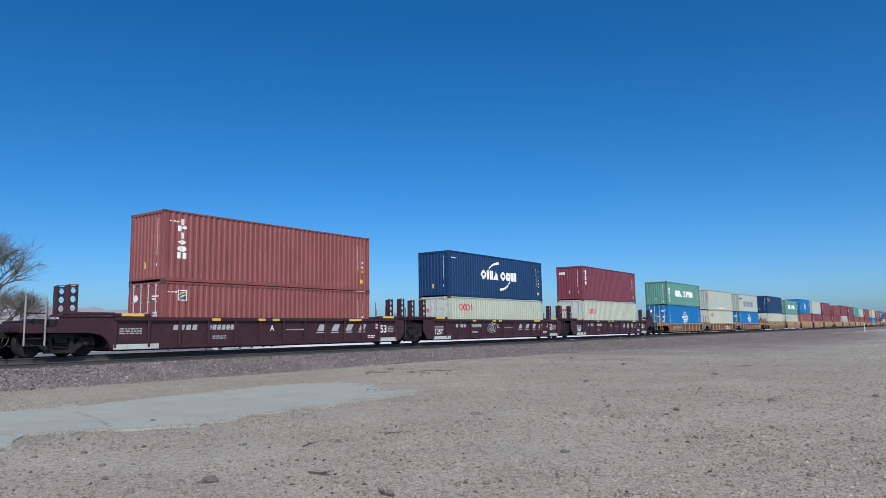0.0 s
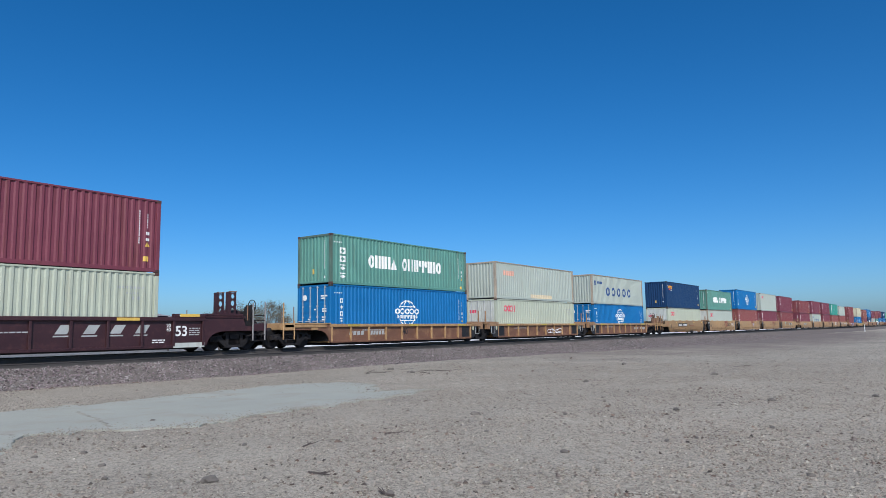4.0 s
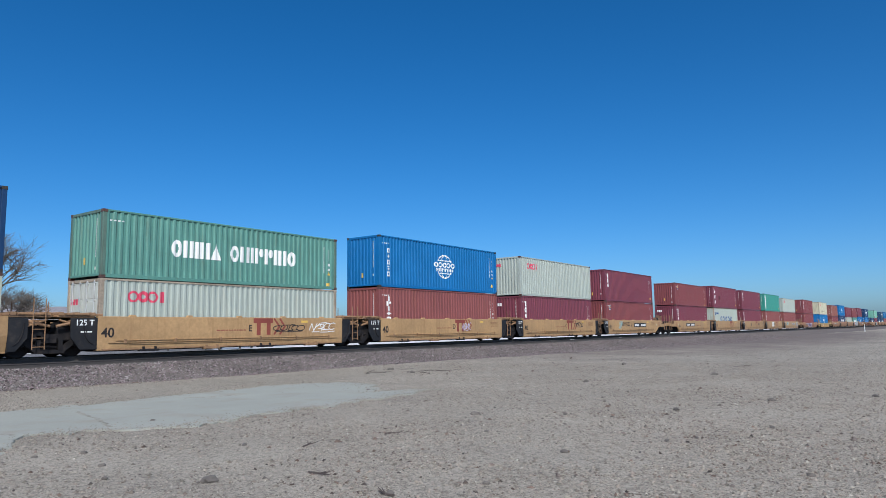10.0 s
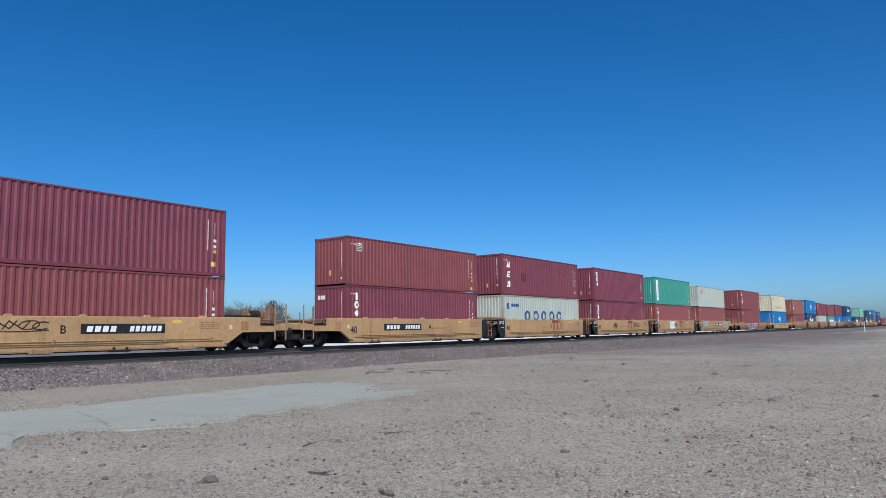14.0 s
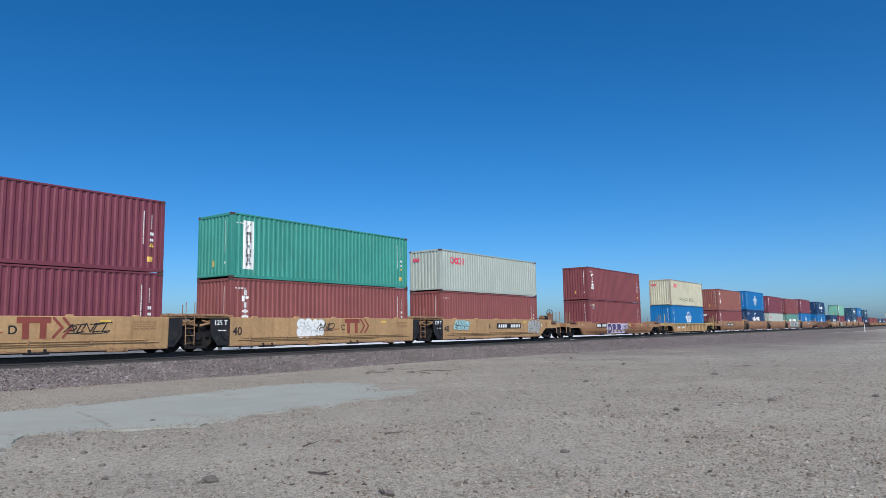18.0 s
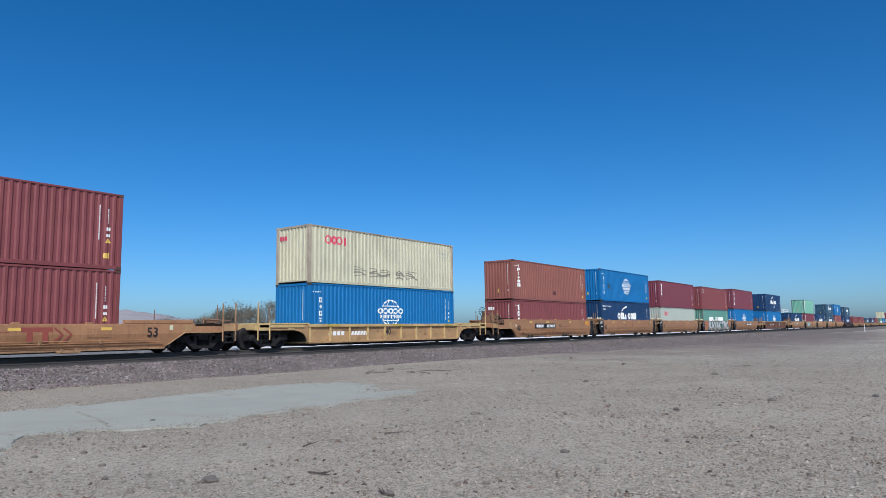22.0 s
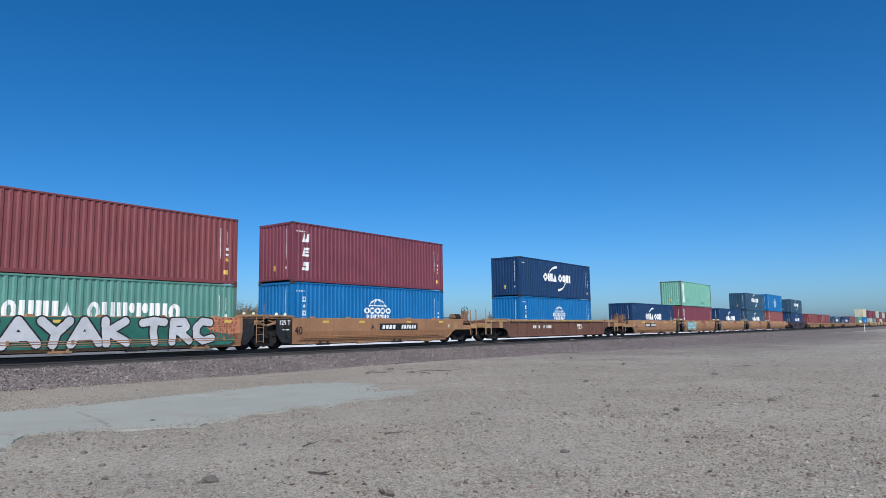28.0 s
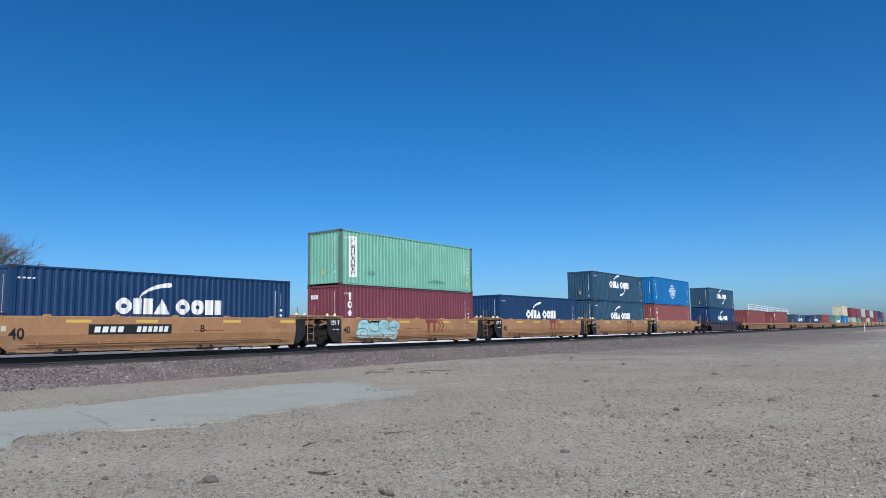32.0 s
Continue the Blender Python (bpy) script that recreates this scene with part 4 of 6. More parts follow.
for k in range(8):
    a, b = math.pi * k / 8, math.pi * (k + 1) / 8
    HOSE.rod((0.30 * math.cos(a), -0.45, 0.72 - 0.38 * math.sin(a)), (0.30 * math.cos(b), -0.45, 0.72 - 0.38 * math.sin(b)), 0.025, 6)
HOSE = HOSE.mesh("air_hose")


def rivet_wheel():
    s = Shape()
    n = 16
    for k in range(n):
        a, b = 2 * math.pi * k / n, 2 * math.pi * (k + 1) / n
        s.rod((0.27 * math.cos(a), 0, 0.27 * math.sin(a)), (0.27 * math.cos(b), 0, 0.27 * math.sin(b)), 0.018, 6)
    for k in range(4):
        a = math.pi * k / 4
        s.rod((-0.27 * math.cos(a), 0, -0.27 * math.sin(a)), (0.27 * math.cos(a), 0, 0.27 * math.sin(a)), 0.012, 5)
    return s.mesh("hand_brake_wheel")


BRAKEWHEEL = rivet_wheel()


def guide_frame():
    """Channel-shaped post, its faces pierced by rounded holes."""
    s = Shape()
    w, tall = 0.34, 1.12
    for q in (0.0, w - 0.07):
        s.box(q, q + 0.07, 0, 0.05, 0, tall)
    rows = [0.14, 0.46, 0.78, 1.06]
    for z, t in zip(rows, (0.10, 0.09, 0.09, 0.06)):
        s.box(0.07, w - 0.07, 0.003, 0.047, z - t / 2, z + t / 2)
    for z0, z1 in zip(rows, rows[1:]):
        for x, d in ((0.07, 0.06), (w - 0.07, -0.06)):
            for z, h in ((z0 + 0.04, 0.09), (z1 - 0.04, -0.09)):
                tri = [(x, z), (x + d, z), (x, z + h)]
                s.plate(tri if d * h > 0 else tri[::-1], 0.004, 0.046)
    s.box(0.0, 0.05, 0.05, 0.28, 0, tall)
    return s.mesh("guide_frame")


GUIDE_FRAME = guide_frame()
GUIDE_TIP = Shape().box(-0.01, 0.35, -0.01, 0.06, 1.121, 1.15).mesh("guide_tip")
PALEPOST = material("dull_grey_post", (0.26, 0.25, 0.25), 0.6, spots=0.2, stain=(0.05, 0.03, 0.03), stain_amount=0.6)
CREAMCARD = material("pale_card", (0.55, 0.56, 0.40), 0.7, spots=0.1)
SMOOTH = ("tan", "amber", "patchy", "honey", "low")
STYLE = {
    # side colour, chord colour, post colour, dark end, height of ribbed side
    "tan": (TAN, OCHRE, OCHRE, BLACK, 1.43, "tan smooth-sided"),
    "amber": (AMBER, AMBER, AMBER, BLACK, 1.43, "amber-brown smooth-sided"),
    "honey": (HONEY, HONEY, HONEY, BLACK, 1.43, "honey-tan smooth-sided"),
    "low": (AMBER, AMBER, AMBER, BLACK, 1.16, "amber-brown low-sided smooth"),
    "patchy": (PATCHY, PATCHY, PATCHY, BLACK, 1.43, "patched tan smooth-sided"),
    "ribbed": (BROWN, OCHRE, OCHRE, OCHRE, 1.14, "brown ribbed"),
    "ochre": (OCHRE, STRAW, STRAW, STRAW, 1.14, "ochre ribbed"),
    "oxide": (OXIDE, OCHRE, OXIDE, OXIDE, 1.43, "oxide-brown ribbed"),
    "wine": (WINE, WINE, WINE, WINE, 1.42, "dark wine-red ribbed"),
    "grey": (material("grey_well_paint", (0.055, 0.05, 0.06), 0.6, spots=0.15), WINE, WINE, WINE, 1.30, "dark grey ribbed"),
}


def floor_mesh(w0, w1, ribs):
    s = Shape().box(w0 + 0.2, w1 - 0.2, -1.30, 1.30, 0.15, 0.22, 0.02)
    n = int((w1 - w0) / 1.15)
    for k in range(n if w0 > -1 and ribs else 0):
        u = w0 + 0.6 + k * (w1 - w0 - 1.2) / (n - 1)
        s.box(u - 0.11, u + 0.11, -1.22, 1.22, 0.075, 0.15, 0.01)
    return s.mesh("well_floor")


def end_deck(B, gap, zt):
    """Raised deck between two wells: cross beams, castings and a rim."""
    s = B(Shape(), 0.05, gap - 0.1, -1.34, 1.34, zt - 0.04, zt + 0.03, 0.015)
    for v, w in ((0.06, 0.26), (0.62, 0.80), (gap - 0.30, gap - 0.12)):
        B(s, v, w, -1.38, 1.38, zt + 0.03, zt + 0.14, 0.02)
    for y in (-1.40, 1.28):
        B(s, 0.30, gap - 0.34, y, y + 0.12, zt + 0.035, zt + 0.105, 0.015)
    B(s, -0.22, 0.05, -1.36, -1.22, zt + 0.005, zt + 0.10, 0.02)
    return s.mesh("end_deck")


def well_car(x, style, lend, rend, long=False, brake=(), own_truck=True, plates=(), far=False):
    side, chord, post, dark, zt, words = STYLE[style]
    car = new("well_car")
    car.matrix_basis = pose(x, TRACK_Y, RAIL_Z)
    tagged(car, "%s %s railway well car on sooty trucks" % (words, "long" if long else "short"), "well car", "well cars of the train")
    w0, w1 = (-2.0, LEN + 2.0) if long else (-0.15, LEN + 0.15)
    smooth = style in SMOOTH
    el, er = w0 - 3.5, w1 + 3.5
    tl, tr = w0 - (1.75 if long else 2.3), w1 + (1.7 if long else 1.5)
    for turn in (0, 180):
        way = dict(at=(0, 0, 0)) if turn == 0 else dict(at=(LEN, 0, 0), turn=(0, 0, 180))
        l, r = (lend, rend) if turn == 0 else (rend, lend)
        if smooth:
            lean = 0.03 if style == "tan" else 0.11
            put("side", kept(("smooth", w0, l, r, lean, zt), lambda: smooth_side(w0, w1, l, r, lean, zt)), side, car, **way)
            put("brake_pipe", kept(("pipe", w0), lambda: Shape().rod((w0 + 0.4, -1.47, 0.47), (w1 - 0.4, -1.47, 0.47), 0.016, 6).rod((w0 + 1.2, -1.46, 0.40), (w1 - 3.2, -1.46, 0.40), 0.012, 6).mesh("brake_pipe")), side, car, **way)
            put("lower_lip", kept(("lip", w0, lean), lambda: Shape().box(w0 + 0.16, w1 - 0.16, -1.478 + lean, -1.455 + lean, 0.19, 0.25, 0.006).mesh("lower_lip")), RUSTTAN, car, **way)
            put("side_ledge", kept(("ledge", w0), lambda: Shape().box(w0 + 0.7, w1 - 0.9, -1.485, -1.455, 0.535, 0.565, 0.006).mesh("side_ledge")), side, car, **way)
            if not far:
                for k in range(6):
                    put("bracket", BRACKET, RUSTTAN, car, **({"at": (0.9 + k * 2.1, 0, 0)} if turn == 0 else {"at": (LEN - 0.9 - k * 2.1, 0, 0), "turn": (0, 0, 180)}))
                for k in range(4):
                    put("sill_pocket", POCKET, RUSTTAN if k % 2 else SOOT, car, **({"at": (1.9 + k * 2.8, 0, 0)} if turn == 0 else {"at": (LEN - 1.9 - k * 2.8, 0, 0), "turn": (0, 0, 180)}))
                for k in range(5):
                    put("container_guide", GUIDE, side, car, **({"at": (1.2 + k * 2.45, 0, zt)} if turn == 0 else {"at": (LEN - 1.2 - k * 2.45, 0, zt), "turn": (0, 0, 180)}))
        else:
            put("side_web", kept(("web", w0, zt), lambda: Shape().box(w0, w1, -1.35, -1.32, 0.24, zt - 0.1).mesh("side_web")), side, car, **way)
            put("top_chord", kept(("chord", w0, zt, style == "wine"), lambda: Shape().box(w0 - (0.0 if style == "wine" else 0.1), w1 + (0.0 if style == "wine" else 0.1), -1.46, -1.27, zt - 0.15, zt, 0.015).mesh("top_chord")), chord, car, **way)
            put("bottom_chord", kept(("low", w0), lambda: Shape().box(w0, w1, -1.42, -1.24, 0.20, 0.31, 0.012).mesh("bottom_chord")), side, car, **way)
            n = 12 if long else 9
            rib = kept(("rib", zt), lambda: Shape().box(-0.05, 0.05, -1.44, -1.35, 0.27, zt - 0.15, 0.01).mesh("side_post"))
            for k in range(n + 1):
                u = w0 + 0.06 + k * (w1 - w0 - 0.12) / n
                put("side_post", rib, post, car, **({"at": (u, 0, 0)} if turn == 0 else {"at": (u, 0, 0), "turn": (0, 0, 180)}))
    put("well_floor", kept(("cross", w0, smooth), lambda: floor_mesh(w0, w1, not smooth)), SOOT, car)
    for end, coupled in ((-1, lend), (1, rend)):
        X = (lambda v: w0 - v) if end < 0 else (lambda v: w1 + v)
        B = lambda s, a, b, *r: s.box(min(X(a), X(b)), max(X(a), X(b)), *r)
        put("bulkhead", kept(("bulk", w0, end, zt), lambda: B(Shape(), 0.0, 0.08, -1.34, 1.34, 0.22, zt - 0.02).mesh("bulkhead")), dark, car)
        if coupled:
            t0 = tl if end < 0 else tr
            truck(car, t0)
            put("end_platform", kept(("plat", w0, end, smooth), lambda: B(Shape(), 0.08, 3.1, -1.2, 1.2, 0.92, 1.12, 0.03).mesh("end_platform")), side if smooth else chord, car)
            put("centre_sill", kept(("sill", w0, end), lambda: B(Shape(), 0.0, 3.5, -0.25, 0.25, 0.66, 0.95, 0.03).mesh("centre_sill")), SOOT, car)
            put("coupler", COUPLER, SOOT, car, (X(3.5), 0, 0), turn=(0, 0, 0 if end > 0 else 180))
            put("air_hose", HOSE, BLACK, car, (X(3.45), 0, 0))
            put("end_beam", kept(("beam", w0, end), lambda: B(Shape(), 2.85, 3.25, -1.42, 1.42, 0.86, 1.18, 0.03).mesh("end_beam")), side if smooth else chord, car)
            if not smooth:
                for yy in (-1.42, 1.32):
                    over = 1.95 if style == "wine" else 2.6
                    pl = [(X(0.0), 0.26), (X(0.10), 0.28), (X(0.20), 0.50), (X(0.36), 0.68), (X(0.60), 0.79), (X(0.95), 0.84), (X(2.9), 0.86), (X(2.9), 1.02), (X(over + 0.12), 1.04), (X(over), zt - 0.03), (X(0.0), zt - 0.03)]
                    part("end_web", Shape().plate(pl if end > 0 else pl[::-1], yy, yy + 0.05), side, car)
                part("walkway", B(Shape(), 0.02, over + 0.1, -1.46, -0.9, zt - 0.02, zt + 0.05, 0.012), chord, car, "end walkway grating")
                if style != "wine":
                    part("deck_beam", B(Shape(), 0.35, 3.0, -1.47, -1.425, zt - 0.17, zt - 0.03, 0.012), chord, car)
                    part("jack_box", B(Shape(), 0.95, 1.35, -1.475, -1.43, 0.84, zt - 0.18, 0.02), chord, car, "small hanging box")
                else:
                    part("deck_rim", B(Shape(), 0.02, 1.9, -1.47, -1.20, zt + 0.06, zt + 0.16, 0.02), chord, car)
                    part("capacity_panel", B(Shape(), 2.0, 2.7, -1.30, 1.30, 1.06, 1.30, 0.03), SOOT, car, "dark end casting")
                grab = PALEPOST if style == "wine" else chord
                part("grab_panel", B(Shape(), 2.46, 3.06, -1.47, -1.43, 0.84, 1.14, 0.012), chord, car, "panel between two grab posts")
                for v, top in ((2.44, 2.08 if style == "wine" else 1.30), (3.10, 2.12)):
                    put("grab_post", kept(("gpost", top), lambda: Shape().rod((0, 0, 0.42), (0, 0, top), 0.032, 8).mesh("grab_post")), grab, car, (X(v), -1.46, 0), "pale upright grab post" if style == "wine" else "")
                for z in (0.42, 0.66, 1.30, 1.52):
                    if z < 1.2 or style == "wine":
                        part("rung", Shape().rod((X(2.44), -1.46, z), (X(3.10), -1.46, z), 0.022, 6), SOOT, car)
            else:
                part("grab_panel", B(Shape(), 2.46, 3.06, -1.47, -1.43, 0.84, 1.14, 0.012), OCHRE, car, "tan panel between two grab posts")
                for v, top in ((2.44, 2.02), (3.08, 2.05)):
                    put("grab_post", kept(("gpost", top), lambda: Shape().rod((0, 0, 0.42), (0, 0, top), 0.032, 8).mesh("grab_post")), RUSTTAN, car, (X(v), -1.46, 0))
                step = Shape()
                for (p, r), (q, t) in (((2.50, 0.84), (2.52, 0.36)), ((2.52, 0.36), (3.02, 0.36)), ((3.02, 0.36), (3.04, 0.84)), ((2.51, 0.60), (3.03, 0.60))):
                    step.rod((X(p), -1.44, r), (X(q), -1.44, t), 0.02, 6)
                part("stirrup", step, SOOT, car, "dark hanging sill step")
                part("walkway", B(Shape(), 0.1, 2.9, -1.36, 1.36, 1.12, 1.16), SOOT, car, "dark end walkway grating")
                part("paint_patch", B(Shape(), 0.55, 0.95, -1.4655, -1.461, 0.86, min(1.26, zt - 0.05)), AMBER if side is not AMBER else OCHRE, car, "repainted square")
                if style == "low":
                    part("raised_end", B(Shape(), -1.9, 1.0, -1.46, -1.30, zt + 0.002, zt + 0.14, 0.012), side, car, "raised end of the side")
                part("placard", B(Shape(), -0.05, 0.10, -1.4655, -1.461, 0.92, 1.10), CREAMCARD, car, "small pale card")
                heap = B(Shape(), 1.75, 2.35, -1.3, -1.0, 1.16, 1.36, 0.05)
                for k in range(4):
                    heap.rod((X(1.55 + 0.3 * k), -1.35 + 0.1 * (k % 2), 1.16), (X(1.7 + 0.3 * k), -1.2, 1.40 - 0.05 * k), 0.035, 6)
                heap.rod((X(1.6), -1.3, 1.34), (X(2.9), -1.32, 1.28), 0.03, 6)
                part("rigging", heap, RODRUST, car, "rust-brown levers and boxes")
            clutter = Shape()
            for k in range(5):
                clutter.rod((X(0.5 + 0.45 * k), -1.28, 0.86), (X(0.75 + 0.45 * k), -0.5, 0.98 - 0.08 * (k % 2)), 0.04, 6)
            clutter.rod((X(0.3), -1.24, 0.98), (X(2.8), -1.24, 0.93), 0.03, 6)
            clutter.rod((X(2.2), -1.30, 0.60), (X(3.1), -1.25, 0.82), 0.03, 6)
            part("brake_rigging", clutter, SOOT, car, "dark rods and pipes under the deck")
            part("end_plate", B(Shape(), 0.09, 0.14, -1.30, 1.30, 0.30, 0.92), SOOT, car, "dark end wall of the well")
            if smooth:
                trim = Shape()
                line = [(X(-0.3), 0.36), (X(-0.1), 0.36), (X(0.62), 0.80), (X(2.3), 0.80)]
                for (p, r), (q, t) in zip(line, line[1:]):
                    trim.rod((p, -1.475, r), (q, -1.475, t), 0.022, 6)
                part("arch_trim", trim, OCHRE, car, "pale pipe along the wheel arch")
            for v, yy, hh in ((0.9, 1.2, 0.7), (2.3, -1.25, 0.85)):
                put("handrail", kept(("pole", hh), lambda: Shape().rod((0, 0, 0), (0, 0, hh), 0.022, 6).mesh("handrail")), RODRUST, car, (X(v), yy, 1.1))
            gear, gear_end = (SOOT, WINE) if style == "wine" else (RODRUST, RUSTTAN)
            if end in brake:
                part("brake_stand", B(Shape(), 2.75, 2.95, -0.75, -0.5, 1.1, 2.0, 0.03), gear, car)
                put("hand_brake_wheel", BRAKEWHEEL, SOOT, car, (X(3.05), -0.60, 1.98), "dark hand brake wheel", (0, 0, 90))
                part("gear_housing", B(Shape(), 2.25, 2.8, -1.0, -0.35, 1.16, 1.72, 0.06).box(*sorted((X(2.35), X(2.6))), -1.1, -0.9, 1.3, 1.9, 0.04), gear, car, "rust-brown brake housing")
                drum = part("brake_cylinder", Shape().rod((X(1.35), -0.8, 1.56), (X(2.0), -0.8, 1.56), 0.20, 16), SOOT, car, "dark brake cylinder")
                ends = Shape()
                for v in (1.28, 2.0):
                    ends.rod((X(v), -0.8, 1.56), (X(v + 0.07), -0.8, 1.56), 0.215, 16)
                part("cylinder_head", ends, gear_end, drum, "rusty cylinder ends")
                part("cylinder_bracket", B(Shape(), 1.4, 1.95, -1.0, -0.6, 1.16, 1.40, 0.03), gear, drum)
                part("lever", Shape().rod((X(-0.4), -1.15, 1.50), (X(1.5), -1.05, 1.50), 0.035, 6).rod((X(1.4), -1.05, 1.5), (X(2.3), -1.1, 1.25), 0.03, 6), SOOT, car, "long dark lever")
                for p, r, q, t in ((2.2, 1.2, 2.9, 1.9), (2.9, 1.2, 2.4, 1.6), (2.05, 1.3, 2.7, 1.5), (1.1, 1.2, 1.4, 1.6)):
                    part("brake_rod", Shape().rod((X(p), -1.12, r), (X(q), -1.0, t), 0.03, 6), gear, car)
        else:
            gap = 1.48 if not long else 1.65
            if end > 0 and own_truck:
                truck(car, X(gap))
            blk = SOOT if smooth else dark
            ribbed = style in ("ribbed", "ochre", "oxide")
            dm = BLACK if smooth or ribbed else dark
            for yy in (-1.44, 1.39):
                a, b = (0.0, 0.95) if end < 0 else (0.0, 0.62)
                pl = [(X(0.0), 0.25), (X(b - 0.35), 0.25), (X(b), 0.70), (X(b), zt - 0.06), (X(0.0), zt - 0.06)]
                part("end_panel", Shape().plate(pl if end > 0 else pl[::-1], yy, yy + 0.05), dm, car, "black end panel" if smooth or ribbed else "")
            put("end_deck", kept(("deck", w0, end, zt), lambda: end_deck(B, gap, zt)), RUSTTAN if smooth or ribbed else dark, car)
            put("end_sill", kept(("asill", w0, end), lambda: B(Shape(), 0.0, gap - 0.05, -0.45, 0.45, 0.62, 1.0, 0.04).mesh("end_sill")), blk, car)
            put("draft_box", kept(("dbox", w0, end), lambda: B(Shape(), 0.2, gap - 0.25, -1.15, -0.55, 0.55, 1.25, 0.06).mesh("draft_box")), SOOT, car, label="dark end casting and brake rigging")
            if ribbed:
                part("end_paint", B(Shape(), -0.95, 0.0, -1.357, -1.351, 0.32, zt - 0.16), BLACK, car, "black-painted end of the side")
                part("side_beam", B(Shape(), 0.04, gap - 0.25, -1.46, -1.38, zt - 0.17, zt + 0.03, 0.012), RUSTTAN, car)
                part("bearing_bracket", B(Shape(), gap - 0.42, gap - 0.14, -1.47, -1.2, zt - 0.36, zt + 0.05, 0.02).lathe([(0.0, -1.475), (0.05, -1.475), (0.05, -1.468)], (X(gap - 0.28), 0, zt - 0.16), 10), RUSTTAN, car, "tan bearing bracket")
                loop = Shape()
                for (p, r), (q, t) in (((0.42, zt - 0.17), (0.45, 0.50)), ((0.45, 0.50), (0.86, 0.50)), ((0.86, 0.50), (0.88, zt - 0.17))):
                    loop.rod((X(p), -1.45, r), (X(q), -1.45, t), 0.015, 6)
                part("stirrup", loop, ROD, car, "hanging sill step")
                part("placard", B(Shape(), 0.12, 0.25, -1.446, -1.441, 0.72, 0.98), CREAMCARD, car, "small pale card")
                put("handrail", kept(("tanpole", 0.8), lambda: Shape().box(-0.035, 0.035, -0.03, 0.03, 0, 0.8).mesh("handrail")), RUSTTAN, car, (X(gap - 0.28), -1.2, zt + 0.05))
                deckgear = Shape()
                for k in range(3):
                    deckgear.rod((X(0.25 + 0.3 * k), -1.3, zt + 0.09), (X(0.45 + 0.3 * k), -0.5, zt + 0.12), 0.035, 6)
                part("rigging", deckgear, SOOT, car, "dark rods and levers")
            elif end > 0:
                ladder(X(0.98), 0.30, zt + 0.60, -1.43, RUSTTAN if smooth else dark, car)
            for v, yy in ((gap - 0.3, 1.28),) if end > 0 else ((0.5, 1.28),):
                put("handrail", kept(("pole", 0.62), lambda: Shape().rod((0, 0, 0), (0, 0, 0.62), 0.022, 6).mesh("handrail")), RODRUST if smooth else dark, car, (X(v), yy, zt))
            if style in ("amber", "patchy"):
                for v in (0.10, 0.62):
                    cone = B(Shape(), v, v + 0.30, -1.34, -1.10, zt + 0.02, zt + 0.10, 0.02)
                    cone.rod((X(v + 0.15), -1.22, zt + 0.10), (X(v + 0.15), -1.22, zt + 0.24), 0.12, 4, 0.05)
                    part("corner_cone", cone, CREAMCARD, car, "pale container cone on the end deck")
            if smooth:
                rig = Shape()
                for k in range(4):
                    rig.rod((X(0.3 + 0.25 * k), -1.2, 1.18 + 0.06 * (k % 2)), (X(0.5 + 0.25 * k), -0.6, 1.36 - 0.05 * k), 0.03, 6)
                rig.box(*sorted((X(0.66), X(0.95))), -1.36, -1.15, 1.10, 1.30, 0.03)
                rig.rod((X(0.62), -1.34, 1.25), (X(gap - 0.1), -1.30, 1.08), 0.05, 8)
                rig.rod((X(0.62), -1.36, 1.08), (X(gap - 0.2), -1.30, 1.30), 0.035, 8)
                part("rigging", rig, RUSTTAN, car, "rust-tan rods and levers")
                pipe = Shape()
                for k in range(6):
                    p, q = math.pi / 2 * k / 6, math.pi / 2 * (k + 1) / 6
                    pipe.rod((X(0.15 + 0.35 * math.sin(p)), -1.46, 0.45 + 0.75 * (1 - math.cos(p))), (X(0.15 + 0.35 * math.sin(q)), -1.46, 0.45 + 0.75 * (1 - math.cos(q))), 0.018, 6)
                part("air_pipe", pipe, SOOT, car, "curved pipe")
        if style == "wine":
            for yy in (-1.30, -0.45):
                for v in (0.52 if not coupled else 1.3,):
                    g = put("guide_frame", GUIDE_FRAME, WINE, car, (X(v + 0.17) - 0.17, yy, zt), "tall perforated container guide")
                    put("guide_tip", GUIDE_TIP, RODRUST, g)
            lo, hi = sorted((X(0.0), X(-1.42)))
            for yy in (-1.465, 1.265):
                part("raised_chord", Shape().box(lo, hi, yy, yy + 0.20, zt + 0.002, zt + 0.13, 0.015), WINE, car)
            put("reflector", REFLECT, YELLOW, car, (lo + 0.25, -0.006, zt + 0.02), "yellow reflector strip")
            part("scuffed_strip", Shape().box(lo, hi + (0.4 if end < 0 else 0), -1.428, -1.4225, 0.21, 0.40), DOORGREY, car, "scraped pale strip")
    return car


# ---- marks on the cars ----
def car_text(car, text, u, z, hgt, mat, bold=0.02, lean=0.0, y=-1.464, label=""):
    put("lettering", letters(text, hgt, bold, lean), mat, car, (u, y, z), label or "painted characters")


def car_shape(car, key, prims, u0, u1, z0, z1, mat, label, y=-1.464):
    put("marking", mark(key, prims, u0, u1, z0, z1, False, 0.0), mat, car, (0, y + 0.004, 0), label)


